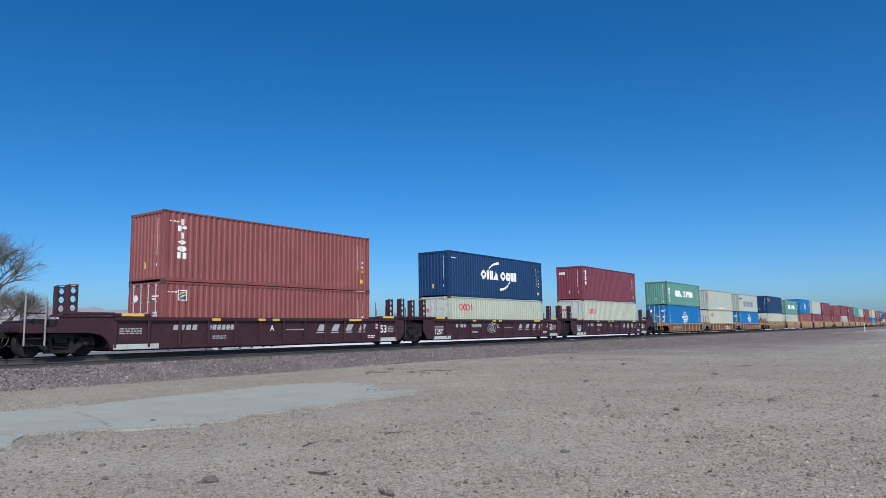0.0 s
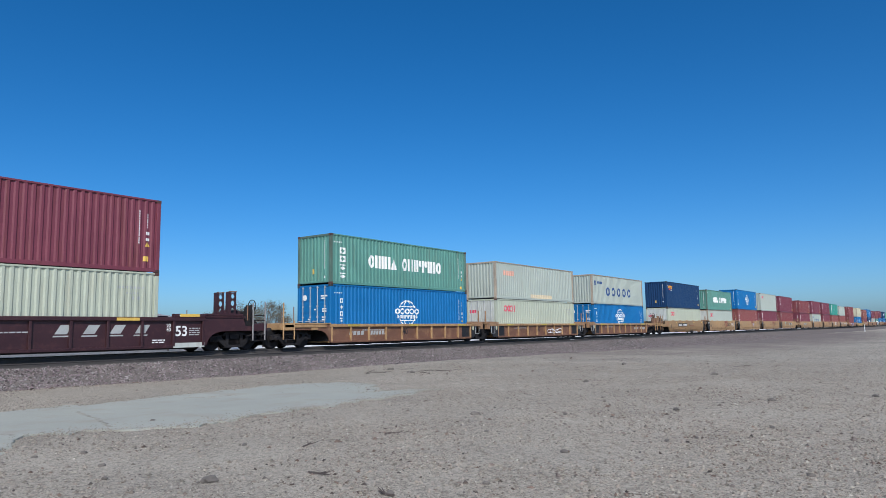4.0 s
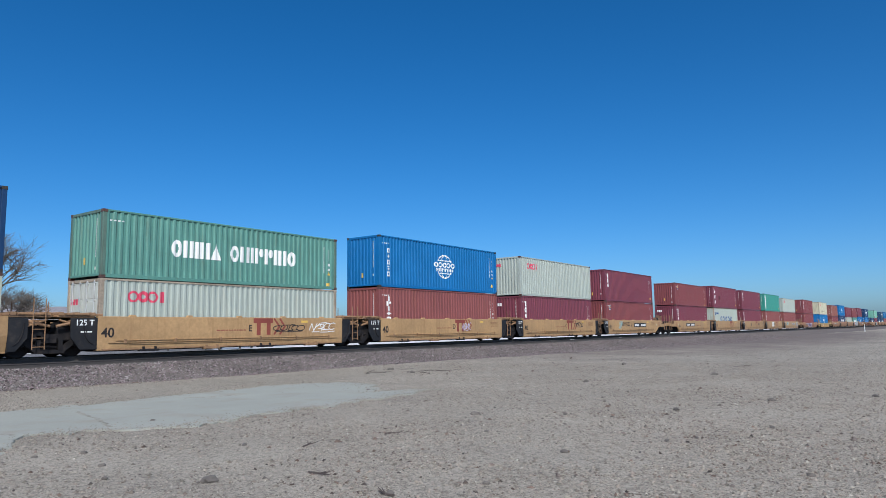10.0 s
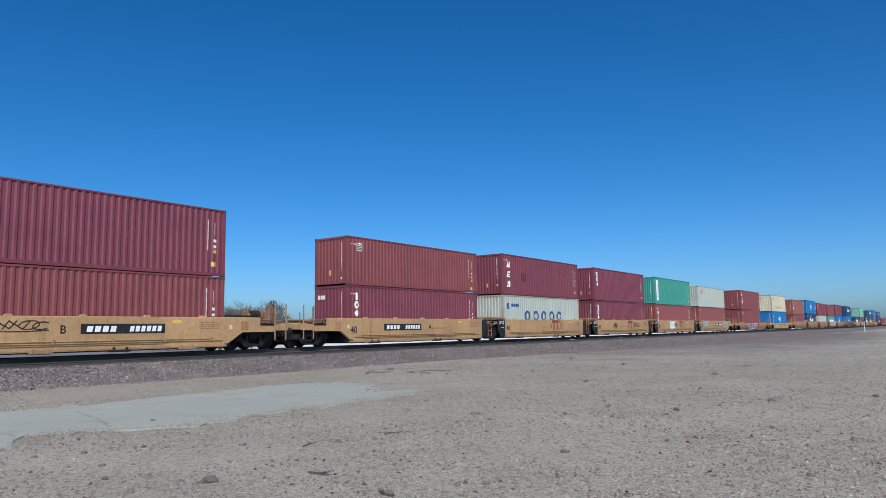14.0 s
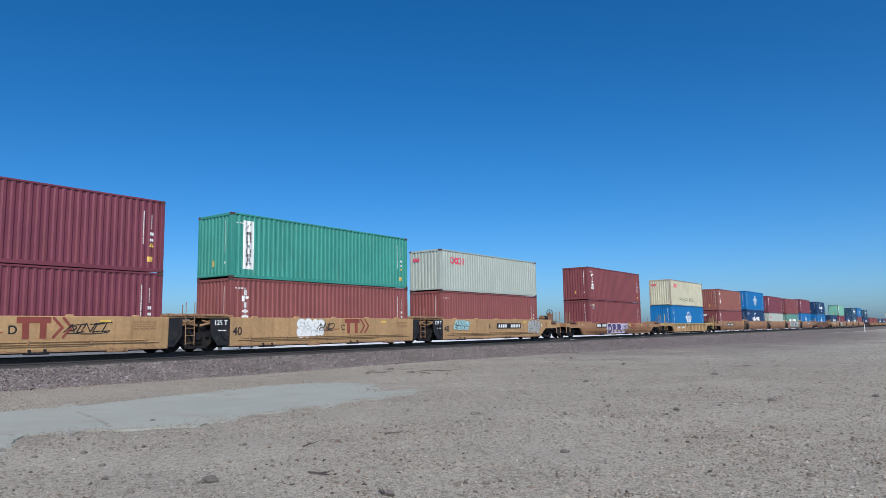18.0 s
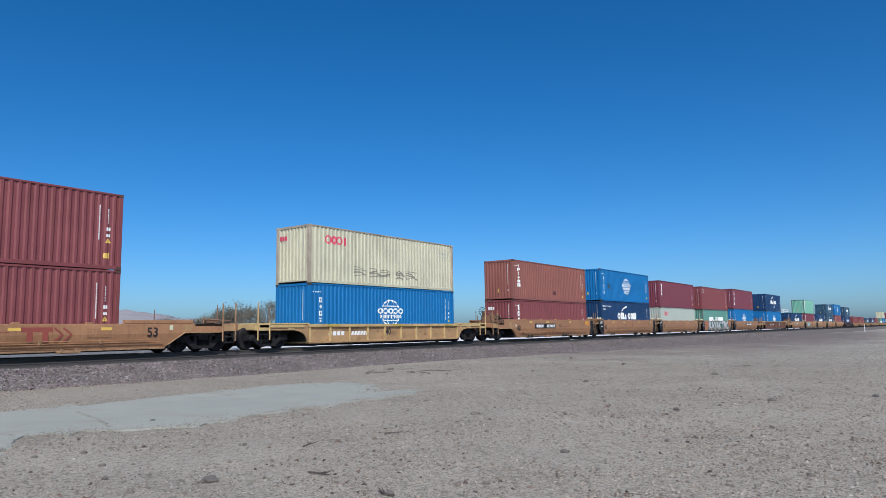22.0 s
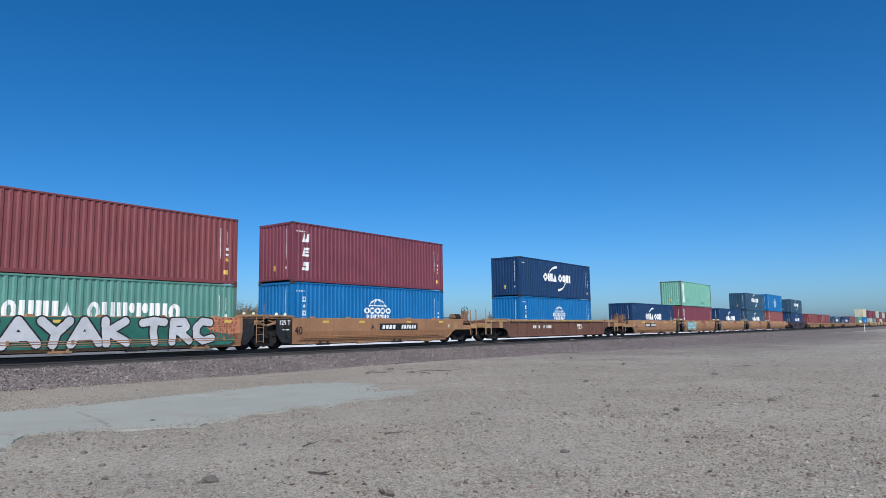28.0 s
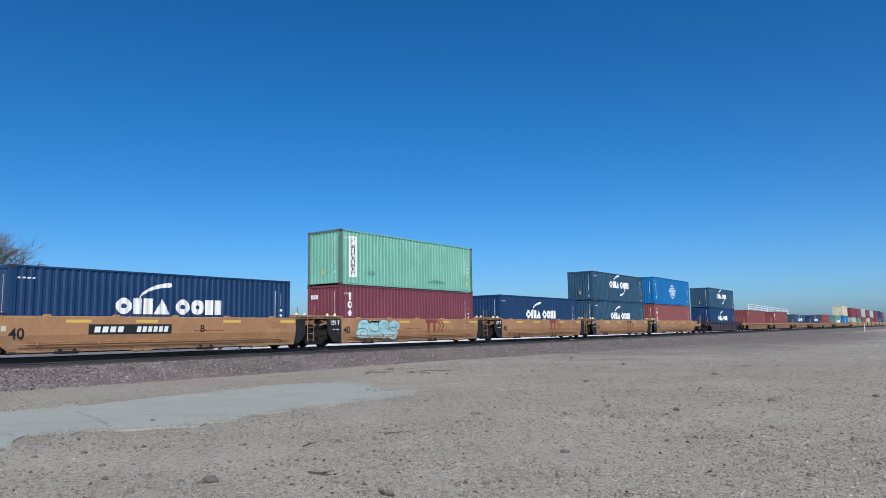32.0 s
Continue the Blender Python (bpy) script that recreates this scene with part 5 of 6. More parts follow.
PLATE = Shape().box(0, 3.28, -1.467, -1.461, 0, 0.36).mesh("number_plate")
PLATE_BARS = Shape()
for k in range(4):
    PLATE_BARS.plate([(0.20 + 0.29 * k, 0.07), (0.41 + 0.29 * k, 0.07), (0.45 + 0.29 * k, 0.28), (0.24 + 0.29 * k, 0.28)], -1.471, -1.469)
for k in range(6):
    PLATE_BARS.plate([(1.82 + 0.225 * k, 0.07), (1.98 + 0.225 * k, 0.07), (2.02 + 0.225 * k, 0.28), (1.86 + 0.225 * k, 0.28)], -1.471, -1.469)
PLATE_BARS = PLATE_BARS.mesh("number_marking")


def number_plate(car, u, z, scale=1.0):
    p = put("number_plate", PLATE, BLACK, car, (u, 0.0, z), "black plate")
    tagged(put("number_marking", PLATE_BARS, WHITE, p, (0, 0, 0), "white bars"), kind="stuff")
    return p


def small_print(car, u, z, rows=3, wide=0.9, mat=None, y=-1.464):
    s = Shape()
    r = np.random.default_rng(int(abs(u) * 100) + rows)
    for k in range(rows):
        a = 0.0
        while a < wide:
            b = a + r.uniform(0.06, 0.22)
            s.plate([(a, -0.085 * k), (min(b, wide), -0.085 * k), (min(b, wide), 0.045 - 0.085 * k), (a, 0.045 - 0.085 * k)], 0, 0.002)
            a = b + 0.04
    tagged(part("small_print", s, mat or BLACK, car, "rows of small print as bars", at=(u, y, z)), kind="stuff")


def sign_blocks(car, u, z, w, h, mat, lean=0.0):
    """The owner's large painted mark as three plain shapes."""
    pr = [("box", 0.0, h * 0.70, w * 0.60, h), ("box", w * 0.10, 0, w * 0.22, h), ("box", w * 0.40, 0, w * 0.52, h), ("stroke", [(w * 0.64, 0.04), (w * 0.80, h * 0.5), (w * 0.64, h - 0.04)], h * 0.13), ("stroke", [(w * 0.82, 0.04), (w * 0.97, h * 0.5), (w * 0.82, h - 0.04)], h * 0.13)]
    return put("marking", mark(("owner", w, h), pr, 0, w, 0, h, False, 0.0), mat, car, (u, -1.462, z), "large painted owner's mark")


def scrawl(car, u, z, w, h, mat, seed, thick=0.042, n=5):
    """Spray-painted scrawl, unreadable."""
    r = np.random.default_rng(seed)
    pr, step = [], w / n
    for k in range(n):
        c, b = step * (k + 0.5) + r.uniform(-0.04, 0.04), r.uniform(-0.08, 0.08) * h
        q, lo, hi = step * r.uniform(0.55, 0.95), 0.18 * h + b, (0.80 + 0.15 * r.random()) * h + b
        mid = (lo + hi) / 2
        kind = int(r.integers(0, 5))
        if kind == 0:
            pr.append(("stroke", [(c - q, lo), (c - q * 0.8, hi), (c + q * 0.7, lo), (c + q, hi)], thick))
        elif kind == 1:
            pr.append(("stroke", arc(c, mid, q, (hi - lo) / 2, 50, 320), thick))
        elif kind == 2:
            pr.append(("stroke", [(c - q, lo), (c, hi), (c + q, lo)], thick))
            pr.append(("stroke", arc(c + q * 0.4, mid, q * 0.7, 0.2 * h, -120, 150), thick))
        elif kind == 3:
            pr.append(("stroke", arc(c, mid, q, (hi - lo) / 2, 20, 430, 20), thick))
        else:
            pr.append(("stroke", [(c - q, hi), (c + q, hi + 0.05 * h)], thick))
            pr.append(("stroke", [(c, hi), (c - 0.03, lo), (c + q, lo + 0.08 * h)], thick))
    pr = [(p[0], [(a + 0.45 * (b - 0.5 * h), b) for a, b in p[1]], p[2]) for p in pr]
    pr.append(("stroke", [(0.05 * w, 0.06 * h), (0.6 * w, 0.0), (w, 0.10 * h)], thick * 0.8))
    put("graffiti", mark(("scrawl", seed), pr, -0.1, w + 0.15, -0.05, h + 0.05, False, 0.0), mat, car, (u, -1.4635, z), "spray-painted scrawl")


def bubble(car, u, z, w, h, fill, line, seed):
    """Spray-painted bubble shapes with outlines."""
    r = np.random.default_rng(seed)
    cells = [(w * (k + 0.5) / 4 + r.uniform(-0.06, 0.06) + (0.1 if j else 0.0), h * (0.30 + 0.40 * j) + r.uniform(-0.04, 0.04), w * r.uniform(0.13, 0.17), h * r.uniform(0.26, 0.33)) for j in (0, 1) for k in range(4)]
    put("graffiti", mark(("bubble", seed), [("disc", *c) for c in cells] + [("box", 0.1 * w, 0.1 * h, 0.9 * w, 0.75 * h)], -0.2, w + 0.3, -0.1, h + 0.2, False, 0.0), fill, car, (u, -1.462, z), "spray-painted bubble shapes")
    curls = [("stroke", arc(c[0], c[1], c[2], c[3], a0, a0 + r.uniform(150, 290)), 0.028) for c in cells for a0 in (r.uniform(0, 360),)]
    curls += [("stroke", arc(c[0] + 0.03, c[1], c[2] * 0.4, c[3] * 0.35, a0, a0 + 220), 0.024) for c in cells for a0 in (r.uniform(0, 360),)]
    put("graffiti_outline", mark(("bubline", seed), curls, -0.2, w + 0.3, -0.1, h + 0.2, False, 0.0), line, car, (u, -1.464, z), "dark outlines")


GLYPHS = {
    "K": [[(0.16, 0.0), (0.10, 1.0)], [(0.90, 0.98), (0.20, 0.50)], [(0.22, 0.52), (0.98, 0.02)]],
    "A": [[(0.04, 0.0), (0.46, 0.98)], [(0.46, 0.98), (0.98, 0.04)], [(0.22, 0.34), (0.80, 0.36)]],
    "Y": [[(0.04, 0.98), (0.50, 0.50)], [(0.96, 0.98), (0.52, 0.46), (0.42, 0.0)]],
    "T": [[(0.0, 0.90), (0.5, 1.0), (1.0, 0.94)], [(0.55, 0.96), (0.48, 0.5), (0.56, 0.02)]],
    "R": [[(0.14, 0.0), (0.18, 0.96)], [(0.18, 0.96), (0.70, 0.96), (0.84, 0.74), (0.66, 0.54), (0.26, 0.50)], [(0.46, 0.50), (0.98, 0.04)]],
    "C": [[(0.86, 0.92), (0.46, 0.98), (0.14, 0.66), (0.16, 0.26), (0.50, 0.02), (0.98, 0.14)]],
    "D": [[(0.16, 0.04), (0.16, 0.96)], [(0.0, 0.96), (0.60, 0.96), (0.92, 0.52), (0.60, 0.06), (0.0, 0.04)]],
    "P": [[(0.18, 0.0), (0.20, 0.96)], [(0.0, 0.94), (0.66, 0.96), (0.88, 0.70), (0.62, 0.46), (0.22, 0.46)]],
}


def sprayed(car, text, places, z0, high, thick, fill, rim, rim_extra, label, y=-1.466):
    """Large sprayed letters, each with a wider rim behind it; places are (start, width) along the car."""
    pad = thick / 2
    for sign, (u, w) in zip(text, places):
        lines = [[(pad + a * (w - 2 * pad), pad + b * (high - 2 * pad)) for a, b in line] for line in GLYPHS[sign]]
        for grow, mat, dy, name in ((rim_extra, rim, 0.0, "graffiti_rim"), (0.0, fill, -0.006, "graffiti_letter")):
            put(name, mark((name, sign, w, high), [("stroke", q, thick + grow) for q in lines], -0.2, w + 0.2, -0.1, high + 0.1, False, 0.0), mat, car, (u, y + dy + 0.004, z0), label if not grow else "rim of a sprayed letter")


# ---- the train: cars by the place of their container's near corner ----
GAP_Z = RAIL_Z + 0.26
MOVERS = []
# x, style, coupled left, coupled right, long, brake ends, lower (height, colour, logos, doors, rusty), upper
S_, H_ = STD, HIGH
TRAIN = [
    (-7.6, "wine", False, True, True, (), None, None),
    (15.67, "wine", True, False, True, (), (S_, "brick", ("leaf",), True, False), (H_, "brick", ("stack_six",), False, False)),
    (35.24, "wine", False, False, True, (), (S_, "white", ("rose_low",), True, False), (H_, "navy", ("swoosh", "low_swoosh"), False, False)),
    (54.73, "wine", False, True, True, (1,), (H_, "white", ("rose_low",), True, False), (H_, "maroon", ("stack_three",), False, False)),
    (76.35, "ribbed", True, False, False, (), (H_, "blue", ("globe", "thin_stack"), True, False), (S_, "sea", ("words", "stack_white"), False, False)),
    (92.10, "ribbed", False, False, False, (), (S_, "white", ("rose_low",), True, False), (S_, "bright", ("rose_faded",), False, True)),
    (108.05, "ribbed", False, True, False, (), (S_, "blue", ("globe", "thin_stack"), True, False), (S_, "bright", ("rings",), False, True)),
    (127.73, "honey", True, False, False, (-1,), (S_, "white", ("rose_low",), True, False), (H_, "navy", ("amber",), False, False)),
    (143.20, "tan", False, False, False, (), (S_, "bright", ("rose_low",), True, True), (S_, "sea", ("words",), False, False)),
    (158.67, "tan", False, False, False, (), (H_, "brick", ("stack_low",), False, False), (H_, "blue", ("globe", "thin_stack"), False, False)),
    (174.16, "tan", False, False, False, (), (H_, "maroon", ("stack_three",), False, False), (H_, "bright", ("rose_high",), False, False)),
    (189.51, "tan", False, True, False, (1,), (H_, "red", ("leaf",), False, False), (H_, "maroon", ("stack_three",), False, False)),
    (209.25, "tan", True, False, False, (), (H_, "maroon", ("stack_three",), False, False), (S_, "red", ("leaf",), False, False)),
    (224.72, "tan", False, False, False, (), (H_, "bright", ("rings",), False, True), (H_, "maroon", ("stack_lean",), False, False)),
    (240.20, "tan", False, False, False, (), (H_, "maroon", ("stack_three",), False, False), (H_, "maroon", ("stack_three",), False, False)),
    (255.60, "tan", False, False, False, (), (H_, "brick", ("stack_low",), False, False), (H_, "jade", ("band",), False, False)),
    (271.03, "tan", False, True, False, (1,), (H_, "brick", (), False, False), (S_, "bright", ("rose_high",), False, False)),
    (292.63, "low", True, True, True, (), (H_, "red", ("leaf",), False, False), (H_, "red", ("stack_six",), False, False)),
    (314.36, "ochre", True, True, False, (), (H_, "blue", ("globe", "thin_stack"), False, False), (H_, "cream", ("rose_high",), False, True)),
    (333.97, "amber", True, False, False, (-1,), (S_, "red", ("stack_three",), False, False), (H_, "salmon", ("stack_six",), False, False)),
    (349.36, "amber", False, False, False, (), (H_, "navy", ("swoosh",), False, False), (H_, "blue", ("globe", "thin_stack"), False, False)),
    (364.90, "amber", False, False, False, (), (S_, "bright", ("rose_low",), False, False), (H_, "maroon", ("stack_three",), False, False)),
    (380.38, "amber", False, False, False, (), (S_, "sea", ("words",), False, False), (H_, "red", ("leaf",), False, False)),
    (395.72, "amber", False, True, False, (1,), (H_, "blue", ("globe", "thin_stack"), False, False), (H_, "maroon", ("stack_lean",), False, False)),
    (417.39, "oxide", True, True, True, (), (H_, "blue", ("globe", "thin_stack"), False, False), (H_, "navy", ("swoosh", "low_swoosh"), False, False)),
    (439.18, "patchy", True, False, False, (-1,), (H_, "navy", ("swoosh",), False, False), None),
    (454.73, "patchy", False, False, False, (), (H_, "maroon", ("stack_three",), False, False), (H_, "mint", ("band",), False, False)),
    (470.30, "patchy", False, False, False, (), (H_, "navy", ("swoosh",), False, False), None),
    (485.95, "patchy", False, False, False, (), (H_, "slate", ("swoosh",), False, False), (S_, "slate", ("swoosh", "low_swoosh"), False, False)),
    (501.27, "patchy", False, True, False, (), (H_, "brick", ("stack_low",), False, False), (H_, "blue", ("globe", "thin_stack"), False, False)),
    (521.99, "grey", True, True, False, (), (H_, "navy", ("swoosh",), False, False), (S_, "slate", ("swoosh", "low_swoosh"), False, False)),
    (541.90, "ribbed", True, True, False, (), (H_, "red", ("leaf",), False, False), None),
    (561.45, "ribbed", True, True, False, (), (H_, "red", ("stack_three",), False, False), None),
    (581.00, "ribbed", True, True, False, (), (S_, "slate", ("swoosh",), False, False), None),
    (601.50, "ribbed", True, False, False, (), (S_, "navy", ("swoosh",), False, False), None),
    (617.40, "ribbed", False, True, False, (), (H_, "red", ("leaf",), False, False), None),
    (639.00, "ribbed", True, False, False, (), (H_, "sea", ("words",), False, False), None),
    (654.90, "ribbed", False, True, False, (), (H_, "blue", ("globe",), False, False), (H_, "cream", (), False, False)),
    (676.20, "tan", True, False, False, (), (S_, "bright", (), False, False), (H_, "maroon", (), False, False)),
    (691.70, "tan", False, False, False, (), (S_, "sea", (), False, False), (H_, "maroon", (), False, False)),
    (707.10, "tan", False, False, False, (), (H_, "red", (), False, False), (H_, "bright", (), False, False)),
    (722.60, "tan", False, False, False, (), (S_, "white", (), False, False), (H_, "maroon", (), False, False)),
    (738.10, "tan", False, True, False, (), (H_, "maroon", (), False, False), (S_, "bright", (), False, False)),
    (757.80, "tan", True, False, False, (), (H_, "red", (), False, False), (H_, "maroon", (), False, False)),
    (773.30, "tan", False, False, False, (), (H_, "blue", (), False, False), (H_, "navy", (), False, False)),
    (788.80, "tan", False, True, False, (), (H_, "maroon", (), False, False), (S_, "red", (), False, False)),
]
CARS = []
for n, (x, style, lend, rend, long, brake, lower, upper) in enumerate(TRAIN):
    far = x > 530
    car = well_car(x, style, lend, rend, long, brake, far=far)
    CARS.append(car)
    MOVERS.append(car)
    z = GAP_Z
    for up, c in ((False, lower), (True, upper)):
        if c:
            h, colour, logos, doors, rusty = c
            codes = "flat_codes" if colour in ("white", "bright", "cream") else True
            MOVERS.append(container(x, z, h, colour, logos, doors, rusty, codes, far, up))
            z += h + 0.008

# lettering on the cars
FAINT = material("faint_brown_lettering", (0.27, 0.14, 0.07), 0.6, spots=0.15)
for n, car in enumerate(CARS):
    style, long = TRAIN[n][1], TRAIN[n][4]
    if n > 30:
        continue
    if style == "wine":
        off = 0.0
        for k in range(4):
            u = 8.25 + k * 0.98
            part("marking", Shape().plate([(u, 0.80), (u + 0.42, 0.80), (u + 0.62, 1.12), (u + 0.20, 1.12)], -1.352, -1.350).plate([(u - 0.06, 0.70), (u + 0.50, 0.70), (u + 0.53, 0.75), (u - 0.03, 0.75)], -1.352, -1.350), GREYTEXT, car, "slanted silver-grey block")
        car_text(car, "53", 12.90, 0.66, 0.42, WHITE, y=-1.354)
        car_text(car, "20", 12.50, 1.02, 0.14, WHITE, y=-1.354)
        car_text(car, "40", 12.50, 0.86, 0.14, WHITE, y=-1.354)
        small_print(car, 11.9, 0.50, 2, 0.55, WHITE, -1.354)
        small_print(car, 2.3, 0.62, 2, 0.7, GREYTEXT, -1.354)
        small_print(car, 6.3, 0.86, 1, 1.1, GREYTEXT, -1.354)
        tagged(put("number_marking", PLATE_BARS, GREYTEXT, car, (0.25, 0.115, 0.84), "row of bars"), kind="stuff")
        small_print(car, 13.0, 1.45, 1, 0.9, WHITE, -1.470)
        if TRAIN[n][2] is False:
            car_text(car, "125T", -1.68, 0.50, 0.30, WHITE, y=-1.354)
        small_print(car, -1.75, 0.95, 3, 0.9, GREYTEXT, -1.354)
        small_print(car, 2.2, 0.98, 1, 1.1, GREYTEXT, -1.354)
        small_print(car, 13.52, 0.95, 4, 0.5, GREYTEXT, -1.354)
        car_text(car, "ACB"[n - 1] if 1 <= n <= 3 else "A", 5.35, 0.84, 0.24, WHITE, y=-1.354)
        for u in (10.4,):
            put("reflector", REFLECT, YELLOW, car, (u, 0, 1.28), "yellow reflector strip")
        for u in (2.2, 4.6, 5.4):
            put("reflector", SHORT_REFLECT, YELLOW, car, (u, 0, 1.28), "yellow reflector strip")
    elif style in SMOOTH:
        car_text(car, "40" if not long else "53", -0.02 if not long else 13.2, 0.66, 0.36, BLACK)
        if not TRAIN[n][2]:
            car_text(car, "125 T", -0.90, 1.10, 0.21, WHITE, y=-1.446)
            small_print(car, -0.75, 0.85, 1, 0.4, WHITE, -1.446)
        small_print(car, 10.9, STYLE[style][4] - 0.23, 4, 0.9, FAINT)
        for u in (1.8, 4.4, 8.3, 11.4) if style != "tan" else (9.6,):
            put("reflector", REFLECT if style == "patchy" else SHORT_REFLECT, YELLOW, car, (u, 0, STYLE[style][4] - 0.23), "yellow reflector strip")
        small_print(car, 6.9 if TRAIN[n][2] or TRAIN[n][3] else 4.9, 0.86, 1, 1.5, RUSTSIGN)
    elif style in ("ribbed", "ochre", "oxide"):
        car_text(car, "40" if not long else "53", 5.5 if not long else 11.6, 0.55, 0.34, BLACK, y=-1.354)
        small_print(car, 2.2, 0.80, 1, 1.8, GREYTEXT if style == "ribbed" else BLACK, -1.354)
        for u in (1.0, 6.0, 10.8):
            put("reflector", REFLECT, DULLYELLOW, car, (u, 0, STYLE[style][4] - 0.125), "dirty yellow reflector strip")

UNIT = {7: "A", 8: "E", 9: "D", 10: "C", 11: "B", 12: "A", 13: "E", 14: "D", 15: "C", 16: "B", 19: "B", 20: "C", 21: "D", 22: "E", 23: "A", 25: "B"}
for n, s in UNIT.items():
    car_text(CARS[n], s, {11: 5.3, 16: 5.0, 23: 5.3, 25: 7.2}.get(n, 6.56), 0.82, 0.29, BLACK)
for n in (7, 12, 19, 25):
    number_plate(CARS[n], 2.6, 0.78)
for n in (11, 16, 23):
    number_plate(CARS[n], 6.0, 0.80)
number_plate(CARS[17], 0.75, 0.78).scale.x = 0.68
for n, u, z in ((4, 1.0, 0.50), (6, 8.9, 0.50), (18, 1.0, 0.50), (24, 1.3, 0.72)):
    tagged(put("number_marking", PLATE_BARS, GREYTEXT if n in (4, 6) else WHITE, CARS[n], (u, 0.115, z), "row of bars"), kind="stuff")
sign_blocks(CARS[24], 9.0, 0.66, 1.0, 0.42, WHITE).location.y = -1.350
GRIME = material("grey_grime_smears", (0.20, 0.19, 0.16), 0.8, spots=0.3)
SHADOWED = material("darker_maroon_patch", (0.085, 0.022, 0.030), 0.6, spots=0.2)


def top_box(n):
    return MOVERS[MOVERS.index(CARS[n]) + 2]


put("paint_patch", mark("patch_a", [("box", 2.65, 1.05, 3.45, 1.65)], 2.6, 3.5, 1.0, 1.7), SHADOWED, top_box(13), label="darker repainted square")
put("paint_patch", mark("patch_b", [("box", 6.2, 0.50, 6.75, 0.80)], 6.1, 6.8, 0.4, 0.9), SHADOWED, top_box(19), label="darker repainted square")
put("paint_patch", mark("patch_c", [("box", 1.6, 1.15, 2.2, 1.6)], 1.5, 2.3, 1.1, 1.7), PAINT["slate"], top_box(20), label="dull repainted square")
smear = random.Random(8)
put("grime", mark("smear", [("stroke", [(u, 0.55 + 0.12 * k + smear.uniform(-0.1, 0.1)), (u + smear.uniform(0.3, 0.8), 0.60 + 0.12 * k), (u + smear.uniform(0.5, 1.1), 0.5 + 0.1 * k + smear.uniform(-0.1, 0.15))], smear.uniform(0.03, 0.08)) for k in range(4) for u in (3.2, 4.4, 5.3, 6.6, 7.6)], 3.0, 9.2, 0.35, 1.3), GRIME, top_box(18), label="grey grime smears")
put("grime", mark("smear_low", [("box", 7.4, 0.42, 9.2, 0.50), ("box", 7.9, 0.52, 9.0, 0.60), ("disc", 2.4, 0.7, 0.3, 0.12)], 2.0, 9.3, 0.4, 0.9), PAINT["sea"], top_box(26), label="dull green smudges")
for n in (8, 9, 10, 13, 14, 15, 26, 27, 28):
    sign_blocks(CARS[n], 6.8, 0.66, 1.85, 0.74, RUSTSIGN)
sign_blocks(CARS[17], 8.7, 0.52, 1.70, 0.52, RUSTSIGN)
car_shape(CARS[17], "lilac_field", [("box", 2.98, 0.25, 8.0, 1.13), ("-disc", 8.1, 0.3, 0.9, 0.35)], 2.9, 8.1, 0.24, 1.14, LILAC, "pale lilac sprayed field", y=-1.463)
sprayed(CARS[17], "DPR", ((3.15, 1.10), (4.20, 1.00), (5.15, 1.30)), 0.26, 0.86, 0.27, PURPLE, WHITE, 0.07, "large purple spray-painted letter")
SPRAYWHITE = material("dull_white_spray_paint", (0.52, 0.53, 0.56), 0.6, spots=0.12, scale=2.0)
PEACH = material("peach_spray_paint", (0.46, 0.19, 0.10), 0.65, spots=0.2)
sprayed(CARS[22], "KAYAKTRC", ((1.55, 1.25), (2.62, 1.45), (3.85, 1.30), (4.85, 1.35), (6.0, 1.25), (7.55, 1.20), (8.68, 1.20), (9.75, 1.20)), 0.30, 1.12, 0.30, SPRAYWHITE, BLACK, 0.12, "large white spray-painted letter")
car_shape(CARS[22], "forest", [("box", 0.9, 0.29, 10.9, 1.40), ("disc", 11.0, 0.50, 0.9, 0.30), ("-disc", 11.1, 1.3, 0.7, 0.5)], 0.6, 12.0, 0.28, 1.42, FOREST, "dark green sprayed background", y=-1.463)
car_shape(CARS[22], "peach", [("box", 10.5, 0.30, 12.2, 1.40), ("-disc", 12.1, 0.25, 0.8, 0.5)], 10.4, 12.3, 0.28, 1.42, PEACH, "peach sprayed patch", y=-1.4622)
car_shape(CARS[22], "peach_left", [("box", -0.1, 0.62, 1.5, 1.40), ("disc", 0.4, 0.55, 0.6, 0.3)], -0.12, 1.6, 0.28, 1.42, PEACH, "peach sprayed patch", y=-1.4652)
dots = random.Random(4)
car_shape(CARS[22], "dots_left", [("disc", 0.06 + 0.2 * (k % 7) + dots.uniform(-0.05, 0.05), 0.72 + 0.15 * (k // 7) + dots.uniform(-0.04, 0.04), 0.045, 0.05) for k in range(35)], -0.1, 1.5, 0.62, 1.4, RUSTSIGN, "dark dots on the peach patch", y=-1.4692)
car_shape(CARS[22], "dots", [("disc", 10.75 + 0.2 * (k % 7) + dots.uniform(-0.05, 0.05), 0.60 + 0.15 * (k // 7) + dots.uniform(-0.04, 0.04), 0.045, 0.05) for k in range(42)], 10.6, 12.2, 0.5, 1.4, RUSTSIGN, "dark dots on the peach patch", y=-1.4660)
bubble(CARS[26], 1.0, 0.32, 3.2, 1.05, AQUA, BLACK, 11)
bubble(CARS[16], 1.0, 0.72, 1.6, 0.62, AQUA, BLACK, 12)
bubble(CARS[16], 10.3, 0.35, 1.7, 1.05, GREYTEXT, BLACK, 13)
bubble(CARS[15], 3.6, 0.5, 1.7, 0.9, WHITE, GREYTEXT, 14)
